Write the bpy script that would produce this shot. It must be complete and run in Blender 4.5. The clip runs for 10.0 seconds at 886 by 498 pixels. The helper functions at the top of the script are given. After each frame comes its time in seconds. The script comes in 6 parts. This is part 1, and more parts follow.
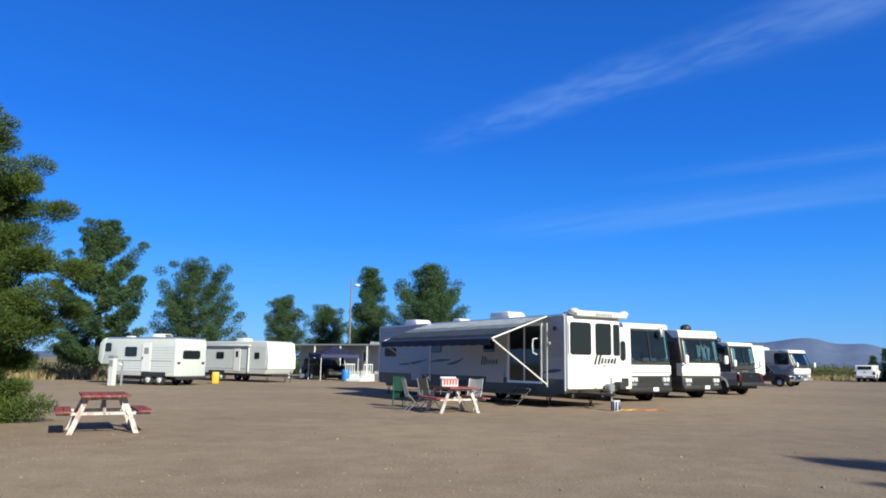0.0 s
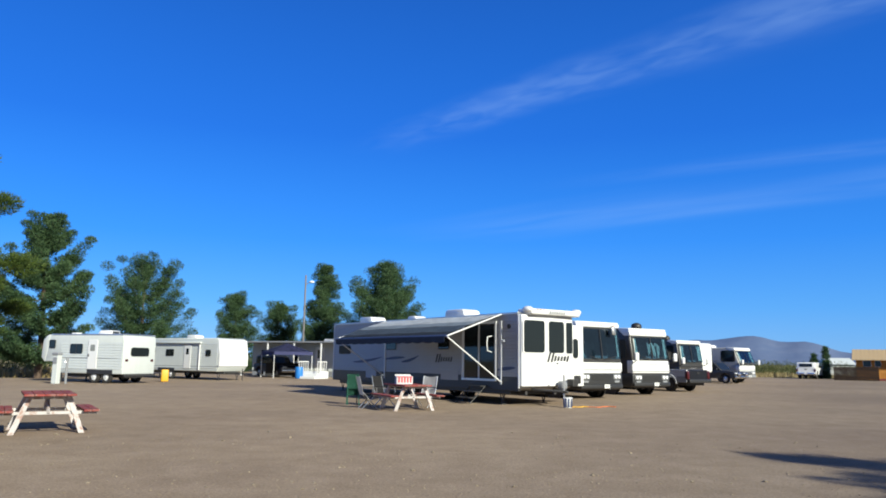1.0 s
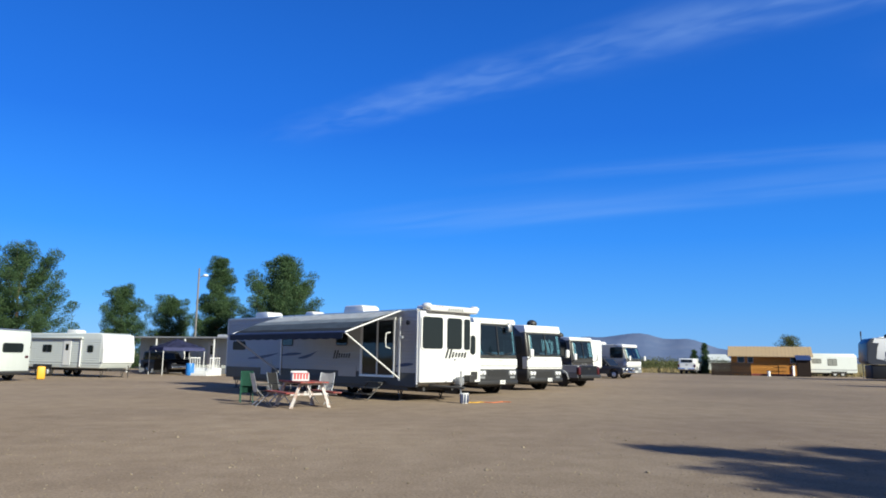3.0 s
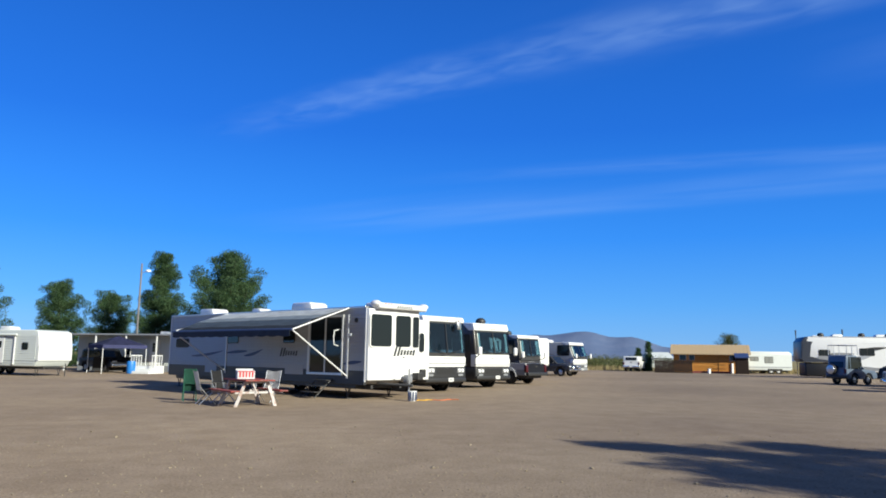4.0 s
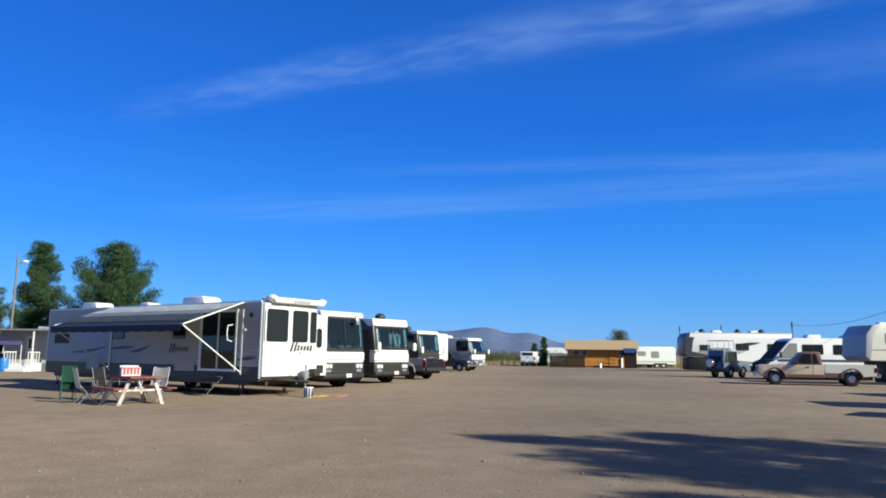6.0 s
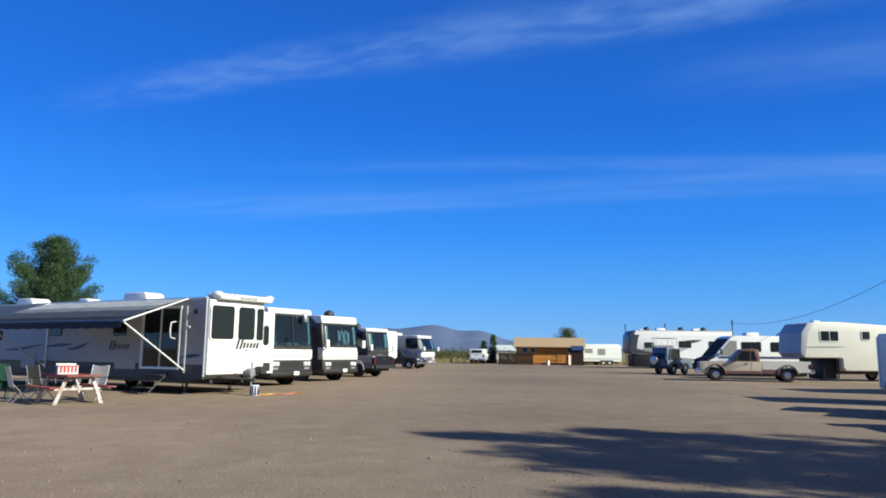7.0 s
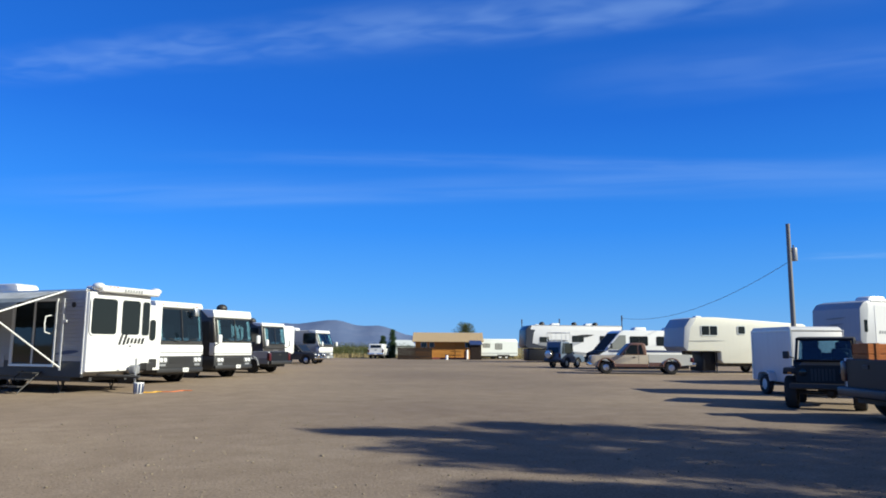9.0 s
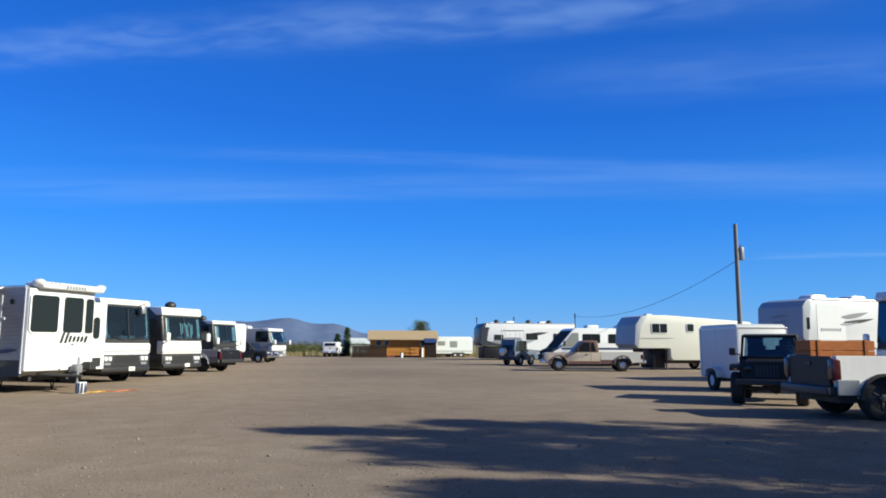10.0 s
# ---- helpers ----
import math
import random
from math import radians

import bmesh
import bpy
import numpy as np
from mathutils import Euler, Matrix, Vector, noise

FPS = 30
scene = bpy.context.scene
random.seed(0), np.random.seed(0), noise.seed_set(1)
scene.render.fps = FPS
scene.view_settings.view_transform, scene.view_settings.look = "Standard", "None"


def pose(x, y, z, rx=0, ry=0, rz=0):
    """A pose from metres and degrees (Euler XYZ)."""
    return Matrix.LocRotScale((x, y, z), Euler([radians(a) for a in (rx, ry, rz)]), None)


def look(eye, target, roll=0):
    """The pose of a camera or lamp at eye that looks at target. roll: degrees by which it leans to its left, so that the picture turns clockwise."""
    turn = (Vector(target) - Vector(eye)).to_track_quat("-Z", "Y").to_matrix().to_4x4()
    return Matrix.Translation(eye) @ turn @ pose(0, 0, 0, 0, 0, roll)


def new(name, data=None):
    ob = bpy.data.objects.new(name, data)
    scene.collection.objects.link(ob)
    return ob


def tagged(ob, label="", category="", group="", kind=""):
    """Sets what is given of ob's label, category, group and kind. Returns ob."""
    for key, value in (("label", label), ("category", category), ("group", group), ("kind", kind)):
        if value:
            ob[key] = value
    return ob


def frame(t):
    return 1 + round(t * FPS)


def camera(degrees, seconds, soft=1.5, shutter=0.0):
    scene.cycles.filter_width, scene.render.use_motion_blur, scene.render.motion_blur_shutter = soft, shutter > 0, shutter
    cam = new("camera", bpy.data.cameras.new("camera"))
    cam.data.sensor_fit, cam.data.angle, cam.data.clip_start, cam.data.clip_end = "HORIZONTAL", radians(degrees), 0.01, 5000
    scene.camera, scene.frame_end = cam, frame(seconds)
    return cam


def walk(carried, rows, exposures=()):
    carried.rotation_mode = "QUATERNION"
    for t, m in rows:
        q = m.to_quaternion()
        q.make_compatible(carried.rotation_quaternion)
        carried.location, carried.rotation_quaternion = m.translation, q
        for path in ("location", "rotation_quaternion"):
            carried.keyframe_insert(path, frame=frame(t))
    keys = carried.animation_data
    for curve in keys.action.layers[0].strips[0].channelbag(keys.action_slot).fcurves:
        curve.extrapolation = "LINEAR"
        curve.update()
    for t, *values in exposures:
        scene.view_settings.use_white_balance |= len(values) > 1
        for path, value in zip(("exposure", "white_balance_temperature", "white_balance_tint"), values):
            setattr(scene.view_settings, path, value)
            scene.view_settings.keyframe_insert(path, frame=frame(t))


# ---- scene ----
cam = camera(63.28, 10.0, soft=1.8)
ROWS = [  # seconds, x, y, z, yaw, pitch, roll
    (0.0, 0.000, 0.000, 1.500, 0.00, 8.94, 0.80),
    (0.5, 0.010, -0.020, 1.508, -1.70, 8.83, 0.84),
    (1.0, -0.005, -0.020, 1.514, -3.57, 8.77, 0.81),
    (1.5, -0.016, -0.005, 1.520, -5.48, 8.71, 0.81),
    (2.0, -0.010, -0.005, 1.524, -7.50, 8.65, 0.80),
    (2.5, 0.008, 0.008, 1.520, -9.53, 8.62, 0.79),
    (4.0, 0.044, 0.045, 1.518, -15.54, 8.46, 0.82),
    (4.5, 0.072, 0.065, 1.515, -17.56, 8.40, 0.78),
    (5.0, 0.098, 0.062, 1.514, -19.46, 8.35, 0.74),
    (5.5, 0.118, 0.070, 1.511, -21.41, 8.30, 0.69),
    (7.0, 0.184, 0.093, 1.498, -27.35, 8.08, 0.61),
    (7.5, 0.215, 0.118, 1.497, -29.31, 8.03, 0.55),
    (8.0, 0.253, 0.164, 1.494, -31.35, 7.94, 0.49),
    (8.5, 0.285, 0.205, 1.490, -33.41, 7.87, 0.45),
    (9.0, 0.332, 0.230, 1.488, -35.29, 7.76, 0.39),
    (9.5, 0.380, 0.253, 1.483, -37.11, 7.68, 0.31),
    (10.0, 0.445, 0.280, 1.479, -38.82, 7.62, 0.27),
]
walk(cam, [(t, pose(x, y, z, 90 + p, 0, w) @ pose(0, 0, 0, 0, 0, r)) for t, x, y, z, w, p, r in ROWS], exposures=[(0.0, 0.75, 6150, 7), (10.0, 0.75, 6150, 7)])

# ---- sky and sun ----
SUN_AZ, SUN_EL = 146.0, 27.0  # degrees clockwise from +y, and above the ground
world = bpy.data.worlds.new("sky")
scene.world = world
world.use_nodes = True
wt = world.node_tree
wt.nodes.clear()


def wnode(kind, **kw):
    n = wt.nodes.new(kind)
    for k, v in kw.items():
        n.inputs[k if not k.startswith("i") else int(k[1:])].default_value = v
    return n


def wmath(op, a, b=0.0, clamp=False):
    n = wt.nodes.new("ShaderNodeMath")
    n.operation, n.use_clamp = op, clamp
    for i, v in enumerate((a, b)):
        if isinstance(v, (int, float)):
            n.inputs[i].default_value = v
        else:
            wt.links.new(v, n.inputs[i])
    return n.outputs[0]


def wramp(v, lo, hi):
    n = wt.nodes.new("ShaderNodeMapRange")
    n.interpolation_type = "SMOOTHSTEP"
    wt.links.new(v, n.inputs[0])
    n.inputs[1].default_value, n.inputs[2].default_value = lo, hi
    return n.outputs[0]


sky = wt.nodes.new("ShaderNodeTexSky")
sky.sky_type, sky.sun_disc = "NISHITA", False
sky.sun_elevation, sky.sun_rotation = radians(SUN_EL), radians(SUN_AZ)
sky.altitude, sky.air_density, sky.dust_density, sky.ozone_density = 1200, 1.0, 0.3, 3.0
hsv = wt.nodes.new("ShaderNodeHueSaturation")
hsv.inputs["Saturation"].default_value = 1.25
wt.links.new(sky.outputs[0], hsv.inputs["Color"])
# deep dry-air blue, paler towards the horizon
gc = wt.nodes.new("ShaderNodeTexCoord")
gs = wt.nodes.new("ShaderNodeSeparateXYZ")
wt.links.new(gc.outputs["Generated"], gs.inputs[0])
grad = wt.nodes.new("ShaderNodeValToRGB")
ge = grad.color_ramp.elements
while len(ge) < 7:
    ge.new(0.5)
for el, (p, c) in zip(ge, ((0.0, (0.19, 0.48, 0.93)), (0.07, (0.1, 0.41, 1.0)), (0.16, (0.04, 0.295, 1.0)), (0.3, (0.02, 0.172, 0.78)), (0.48, (0.016, 0.118, 0.56)), (0.7, (0.045, 0.1, 0.32)), (1.0, (0.06, 0.1, 0.22)))):
    el.position, el.color = p, (*c, 1)
wt.links.new(gs.outputs[2], grad.inputs[0])
# milkier round the sun, as air is
toward = wmath("ADD", wmath("MULTIPLY", gs.outputs[0], math.sin(radians(SUN_AZ))), wmath("MULTIPLY", gs.outputs[1], math.cos(radians(SUN_AZ))))
milky = wt.nodes.new("ShaderNodeMixRGB")
wt.links.new(wmath("MULTIPLY", wramp(toward, 0.25, 0.8), 0.95), milky.inputs[0])
wt.links.new(grad.outputs[0], milky.inputs[1])
milky.inputs[2].default_value = (0.36, 0.38, 0.4, 1)
gain = wt.nodes.new("ShaderNodeVectorMath")
gain.operation = "SCALE"
wt.links.new(wmath("SUBTRACT", 9.1, wmath("MULTIPLY", gs.outputs[0], 1.5)), gain.inputs["Scale"])
wt.links.new(milky.outputs[0], gain.inputs[0])
clear = wt.nodes.new("ShaderNodeMixRGB")
clear.inputs[0].default_value = 0.86
wt.links.new(hsv.outputs[0], clear.inputs[1])
wt.links.new(gain.outputs[0], clear.inputs[2])
# thin cirrus, laid out on a flat layer overhead
geo = wt.nodes.new("ShaderNodeTexCoord")
sep = wt.nodes.new("ShaderNodeSeparateXYZ")
wt.links.new(geo.outputs["Generated"], sep.inputs[0])
up = wmath("MAXIMUM", sep.outputs[2], 0.02)
cx, cy = wmath("DIVIDE", sep.outputs[0], up), wmath("DIVIDE", sep.outputs[1], up)


def streak(x0, y0, ang, width, start, fade, stop, stretch, seed, gain, lo=0.35):
    """A fibrous streak: a line on the cloud layer from (x0, y0), with soft sides."""
    c, s = math.cos(radians(ang)), math.sin(radians(ang))
    dx, dy = wmath("SUBTRACT", cx, x0), wmath("SUBTRACT", cy, y0)
    along = wmath("ADD", wmath("MULTIPLY", dx, c), wmath("MULTIPLY", dy, s))
    across = wmath("SUBTRACT", wmath("MULTIPLY", dy, c), wmath("MULTIPLY", dx, s))
    comb = wt.nodes.new("ShaderNodeCombineXYZ")
    wt.links.new(wmath("MULTIPLY", along, 1 / stretch), comb.inputs[0])
    wt.links.new(across, comb.inputs[1])
    comb.inputs[2].default_value = seed
    wob = wnode("ShaderNodeTexNoise", Scale=1.1, Detail=2.0)
    wt.links.new(comb.outputs[0], wob.inputs["Vector"])
    across2 = wmath("ADD", across, wmath("MULTIPLY", wmath("SUBTRACT", wob.outputs[0], 0.5), width * 1.6))
    body = wramp(wmath("ABSOLUTE", across2), width, 0.0)
    fib = wnode("ShaderNodeTexNoise", Scale=7.0 / max(width, 0.2) * 0.35, Detail=2.0, Roughness=0.4, Distortion=0.5)
    wt.links.new(comb.outputs[0], fib.inputs["Vector"])
    ends = wmath("MULTIPLY", wramp(along, start, start + fade), wramp(along, stop, stop - fade))
    return wmath("MULTIPLY", wmath("MULTIPLY", body, ends), wmath("MULTIPLY", wramp(fib.outputs[0], lo, 0.9), gain))


cover = streak(-0.2, 3.38, -49.5, 0.22, -0.15, 1.1, 3.8, 1.9, 1.3, 0.24, 0.08)
for args in ((0.5, 5.62, -44.4, 0.70, -1.0, 2.4, 9.0, 3.6, 4.1, 0.17, -0.15), (1.0, 3.95, -33.0, 0.24, -0.4, 1.6, 4.5, 3.6, 7.7, 0.11, -0.15), (1.75, 2.1, -50.0, 0.40, 0.0, 0.9, 3.2, 2.4, 2.9, 0.14, -0.1), (0.75, 2.32, -52.0, 0.42, -0.2, 1.1, 2.6, 2.0, 8.3, 0.07, 0.1), (8.2, 3.4, -60.0, 0.5, -1.0, 0.6, 2.0, 2.0, 5.9, 0.25, 0.05)):
    cover = wmath("ADD", cover, streak(*args))
mix = wt.nodes.new("ShaderNodeMixRGB")
wt.links.new(wmath("MINIMUM", cover, 0.55), mix.inputs[0])
wt.links.new(clear.outputs[0], mix.inputs[1])
mix.inputs[2].default_value = (3.6, 5.4, 8.6, 1)
bg = wt.nodes.new("ShaderNodeBackground")
bg.inputs[1].default_value = 0.068
wt.links.new(mix.outputs[0], bg.inputs[0])
wo = wt.nodes.new("ShaderNodeOutputWorld")
wt.links.new(bg.outputs[0], wo.inputs[0])

sun_dir = Vector((math.sin(radians(SUN_AZ)) * math.cos(radians(SUN_EL)), math.cos(radians(SUN_AZ)) * math.cos(radians(SUN_EL)), math.sin(radians(SUN_EL))))
sun = new("sun", bpy.data.lights.new("sun", "SUN"))
sun.data.energy, sun.data.angle, sun.data.color = 5.0, radians(0.53), (1.0, 0.93, 0.75)
sun.matrix_world = look(sun_dir * 60, (0, 0, 0))


# ---- materials ----
def material(name):
    m = bpy.data.materials.new(name)
    m.use_nodes = True
    return m, m.node_tree, m.node_tree.nodes["Principled BSDF"]


def tex(nt, kind, vec=None, **kw):
    n = nt.nodes.new(kind)
    for k, v in kw.items():
        n.inputs[k].default_value = v
    if vec is not None:
        nt.links.new(vec, n.inputs["Vector"])
    return n


def ramp(nt, fac, stops):
    n = nt.nodes.new("ShaderNodeValToRGB")
    e = n.color_ramp.elements
    while len(e) < len(stops):
        e.new(0.5)
    for el, (p, c) in zip(e, stops):
        el.position, el.color = p, (*c, 1) if len(c) == 3 else c
    nt.links.new(fac, n.inputs[0])
    return n.outputs[0]


def blend(nt, fac, a, b, mode="MIX"):
    n = nt.nodes.new("ShaderNodeMixRGB")
    n.blend_type = mode
    for i, v in enumerate((fac, a, b)):
        if isinstance(v, (int, float)):
            n.inputs[i].default_value = v
        elif isinstance(v, tuple):
            n.inputs[i].default_value = (*v, 1)
        else:
            nt.links.new(v, n.inputs[i])
    return n.outputs[0]


def bump(nt, b, height, strength, distance):
    n = nt.nodes.new("ShaderNodeBump")
    n.inputs["Strength"].default_value, n.inputs["Distance"].default_value = strength, distance
    nt.links.new(height, n.inputs["Height"])
    nt.links.new(n.outputs[0], b.inputs["Normal"])


def objcoord(nt):
    return nt.nodes.new("ShaderNodeTexCoord").outputs["Object"]


def paint(name, col, rough=0.35, metal=0.0, grime=0.25, coat=0.0, scale=1.0):
    """Painted sheet or moulded skin: slow fading, faint streaks and dust, slight waviness."""
    m, nt, b = material(name)
    co = objcoord(nt)
    big = tex(nt, "ShaderNodeTexNoise", co, Scale=0.7 * scale, Detail=4.0, Roughness=0.6)
    mp = nt.nodes.new("ShaderNodeMapping")
    mp.inputs["Scale"].default_value = (6 * scale, 6 * scale, 0.5 * scale)
    nt.links.new(co, mp.inputs[0])
    st = tex(nt, "ShaderNodeTexNoise", mp.outputs[0], Scale=1.6, Detail=5.0, Roughness=0.7)
    dirt = tuple(c * 0.62 + 0.02 * k for c, k in zip(col, (1.2, 1.0, 0.7)))
    fac = ramp(nt, st.outputs[0], [(0.45, (0, 0, 0)), (0.8, (grime, grime, grime))])
    c1 = blend(nt, fac, col, dirt)
    fac2 = ramp(nt, big.outputs[0], [(0.35, (0, 0, 0)), (0.75, (grime * 0.7,) * 3)])
    c2 = blend(nt, fac2, c1, tuple(min(1, c * 0.86) for c in col))
    nt.links.new(c2, b.inputs["Base Color"])
    b.inputs["Roughness"].default_value, b.inputs["Metallic"].default_value = rough, metal
    b.inputs["Coat Weight"].default_value = coat
    wav = tex(nt, "ShaderNodeTexNoise", co, Scale=2.2, Detail=2.0)
    bump(nt, b, wav.outputs[0], 0.12, 0.02)
    return m


def ground_mat():
    m, nt, b = material("packed_gravel_earth")
    co = objcoord(nt)
    fine = tex(nt, "ShaderNodeTexNoise", co, Scale=28.0, Detail=6.0, Roughness=0.75)
    mid = tex(nt, "ShaderNodeTexNoise", co, Scale=1.3, Detail=6.0, Roughness=0.65)
    big = tex(nt, "ShaderNodeTexNoise", co, Scale=0.11, Detail=5.0, Roughness=0.6)
    vor = tex(nt, "ShaderNodeTexVoronoi", co, Scale=34.0)
    base = ramp(nt, mid.outputs[0], [(0.3, (0.253, 0.199, 0.147)), (0.52, (0.295, 0.238, 0.18)), (0.75, (0.342, 0.28, 0.218))])
    tone = ramp(nt, big.outputs[0], [(0.32, (0.78, 0.75, 0.74)), (0.7, (1.1, 1.08, 1.02))])
    c = blend(nt, 1.0, base, tone, "MULTIPLY")
    speck = ramp(nt, fine.outputs[0], [(0.35, (0.66, 0.64, 0.62)), (0.62, (1.12, 1.12, 1.12))])
    c = blend(nt, 1.0, c, speck, "MULTIPLY")
    stone = ramp(nt, vor.outputs["Color"], [(0.0, (0.82, 0.8, 0.78)), (1.0, (1.15, 1.14, 1.14))])
    c = blend(nt, 0.6, c, stone, "MULTIPLY")
    # wheel-worn lane, greyer, running away along the rows
    sp = nt.nodes.new("ShaderNodeSeparateXYZ")
    nt.links.new(co, sp.inputs[0])

    def mm(op, a, v):
        n = nt.nodes.new("ShaderNodeMath")
        n.operation = op
        for i, q in enumerate((a, v)):
            if isinstance(q, (int, float)):
                n.inputs[i].default_value = q
            else:
                nt.links.new(q, n.inputs[i])
        return n.outputs[0]
    across = mm("ADD", mm("MULTIPLY", sp.outputs[0], 0.842), mm("MULTIPLY", sp.outputs[1], -0.54))
    wobble = mm("MULTIPLY", mm("SUBTRACT", big.outputs[0], 0.5), 7.0)
    lane = mm("ABSOLUTE", mm("SUBTRACT", mm("ADD", across, wobble), 3.0), 0.0)
    lf = nt.nodes.new("ShaderNodeMapRange")
    nt.links.new(lane, lf.inputs[0])
    lf.inputs[1].default_value, lf.inputs[2].default_value, lf.inputs[3].default_value, lf.inputs[4].default_value = 10.0, 3.5, 0.0, 0.8
    c = blend(nt, lf.outputs[0], c, blend(nt, 1.0, c, (0.78, 0.8, 0.84), "MULTIPLY"))
    # beyond the lot: dry straw-coloured plain with scrub
    dist = nt.nodes.new("ShaderNodeVectorMath")
    dist.operation = "LENGTH"
    nt.links.new(co, dist.inputs[0])
    far = nt.nodes.new("ShaderNodeMapRange")
    nt.links.new(mm("ADD", dist.outputs["Value"], mm("MULTIPLY", mm("SUBTRACT", mid.outputs[0], 0.5), 14.0)), far.inputs[0])
    far.inputs[1].default_value, far.inputs[2].default_value = 92.0, 99.0
    plain = ramp(nt, big.outputs[0], [(0.35, (0.12, 0.112, 0.053)), (0.6, (0.27, 0.22, 0.1))])
    c = blend(nt, far.outputs[0], c, plain)
    nt.links.new(c, b.inputs["Base Color"])
    b.inputs["Roughness"].default_value = 0.95
    b.inputs["Specular IOR Level"].default_value = 0.15
    hsum = blend(nt, 0.5, fine.outputs[0], vor.outputs["Distance"])
    hsum = blend(nt, 0.6, hsum, mid.outputs[0], "ADD")
    bump(nt, b, hsum, 0.45, 0.02)
    return m


def glass_mat(name, col=(0.012, 0.016, 0.018), rough=0.04):
    m, nt, b = material(name)
    b.inputs["Base Color"].default_value = (*col, 1)
    b.inputs["Roughness"].default_value, b.inputs["IOR"].default_value = rough, 1.42
    co = objcoord(nt)
    n = tex(nt, "ShaderNodeTexNoise", co, Scale=1.2, Detail=2.0)
    bump(nt, b, n.outputs[0], 0.08, 0.02)
    return m


def clear_glass():
    m, nt, b = material("windscreen_glass")
    tr, gl = nt.nodes.new("ShaderNodeBsdfTransparent"), nt.nodes.new("ShaderNodeBsdfGlossy")
    tr.inputs[0].default_value = (0.32, 0.47, 0.56, 1)
    gl.inputs["Roughness"].default_value = 0.03
    lw = nt.nodes.new("ShaderNodeLayerWeight")
    lw.inputs[0].default_value = 0.5
    pw = nt.nodes.new("ShaderNodeMath")
    pw.operation = "POWER"
    nt.links.new(lw.outputs["Facing"], pw.inputs[0])
    pw.inputs[1].default_value = 4.0
    ad = nt.nodes.new("ShaderNodeMath")
    ad.operation = "MULTIPLY_ADD"
    nt.links.new(pw.outputs[0], ad.inputs[0])
    ad.inputs[1].default_value, ad.inputs[2].default_value = 0.8, 0.07
    ms = nt.nodes.new("ShaderNodeMixShader")
    nt.links.new(ad.outputs[0], ms.inputs[0])
    nt.links.new(tr.outputs[0], ms.inputs[1])
    nt.links.new(gl.outputs[0], ms.inputs[2])
    nt.links.new(ms.outputs[0], nt.nodes["Material Output"].inputs[0])
    return m


def cloth(name, col, scale=18.0, rough=0.9, var=0.25):
    m, nt, b = material(name)
    co = objcoord(nt)
    n = tex(nt, "ShaderNodeTexNoise", co, Scale=3.0, Detail=5.0, Roughness=0.6)
    w = tex(nt, "ShaderNodeTexNoise", co, Scale=scale * 4, Detail=2.0)
    c = ramp(nt, n.outputs[0], [(0.3, tuple(x * (1 - var) for x in col)), (0.7, tuple(min(1, x * (1 + var * 0.6)) for x in col))])
    nt.links.new(c, b.inputs["Base Color"])
    b.inputs["Roughness"].default_value = rough
    bump(nt, b, w.outputs[0], 0.25, 0.004)
    return m


def wood(name, dark, light, rough=0.7, scale=1.0, peel=None):
    """Weathered planks: grain along x, optional peeling coat of paint."""
    m, nt, b = material(name)
    co = objcoord(nt)
    mp = nt.nodes.new("ShaderNodeMapping")
    mp.inputs["Scale"].default_value = (1.2 * scale, 14 * scale, 14 * scale)
    nt.links.new(co, mp.inputs[0])
    g = tex(nt, "ShaderNodeTexNoise", mp.outputs[0], Scale=3.0, Detail=6.0, Roughness=0.65)
    c = ramp(nt, g.outputs[0], [(0.3, dark), (0.7, light)])
    oi = nt.nodes.new("ShaderNodeObjectInfo")
    shade = ramp(nt, oi.outputs["Random"], [(0.0, (0.82, 0.82, 0.82)), (1.0, (1.12, 1.12, 1.12))])
    c = blend(nt, 1.0, c, shade, "MULTIPLY")
    if peel:
        n = tex(nt, "ShaderNodeTexNoise", co, Scale=5.0, Detail=8.0, Roughness=0.75)
        f = ramp(nt, n.outputs[0], [(0.5, (0, 0, 0)), (0.58, (1, 1, 1))])
        c = blend(nt, f, c, peel)
    nt.links.new(c, b.inputs["Base Color"])
    b.inputs["Roughness"].default_value = rough
    b.inputs["Specular IOR Level"].default_value = 0.2
    bump(nt, b, g.outputs[0], 0.3, 0.006)
    return m


def needles(name, a, c2):
    m, nt, b = material(name)
    g = nt.nodes.new("ShaderNodeNewGeometry")
    n = tex(nt, "ShaderNodeTexNoise", objcoord(nt), Scale=0.9, Detail=3.0)
    f = blend(nt, 0.55, g.outputs["Random Per Island"], n.outputs[0])
    c = ramp(nt, f, [(0.25, a), (0.75, c2)])
    nt.links.new(c, b.inputs["Base Color"])
    b.inputs["Roughness"].default_value = 0.6
    b.inputs["Specular IOR Level"].default_value = 0.25
    tl = nt.nodes.new("ShaderNodeBsdfTranslucent")
    nt.links.new(c, tl.inputs[0])
    ms = nt.nodes.new("ShaderNodeMixShader")
    ms.inputs[0].default_value = 0.3
    nt.links.new(b.outputs[0], ms.inputs[1])
    nt.links.new(tl.outputs[0], ms.inputs[2])
    nt.links.new(ms.outputs[0], nt.nodes["Material Output"].inputs[0])
    return m


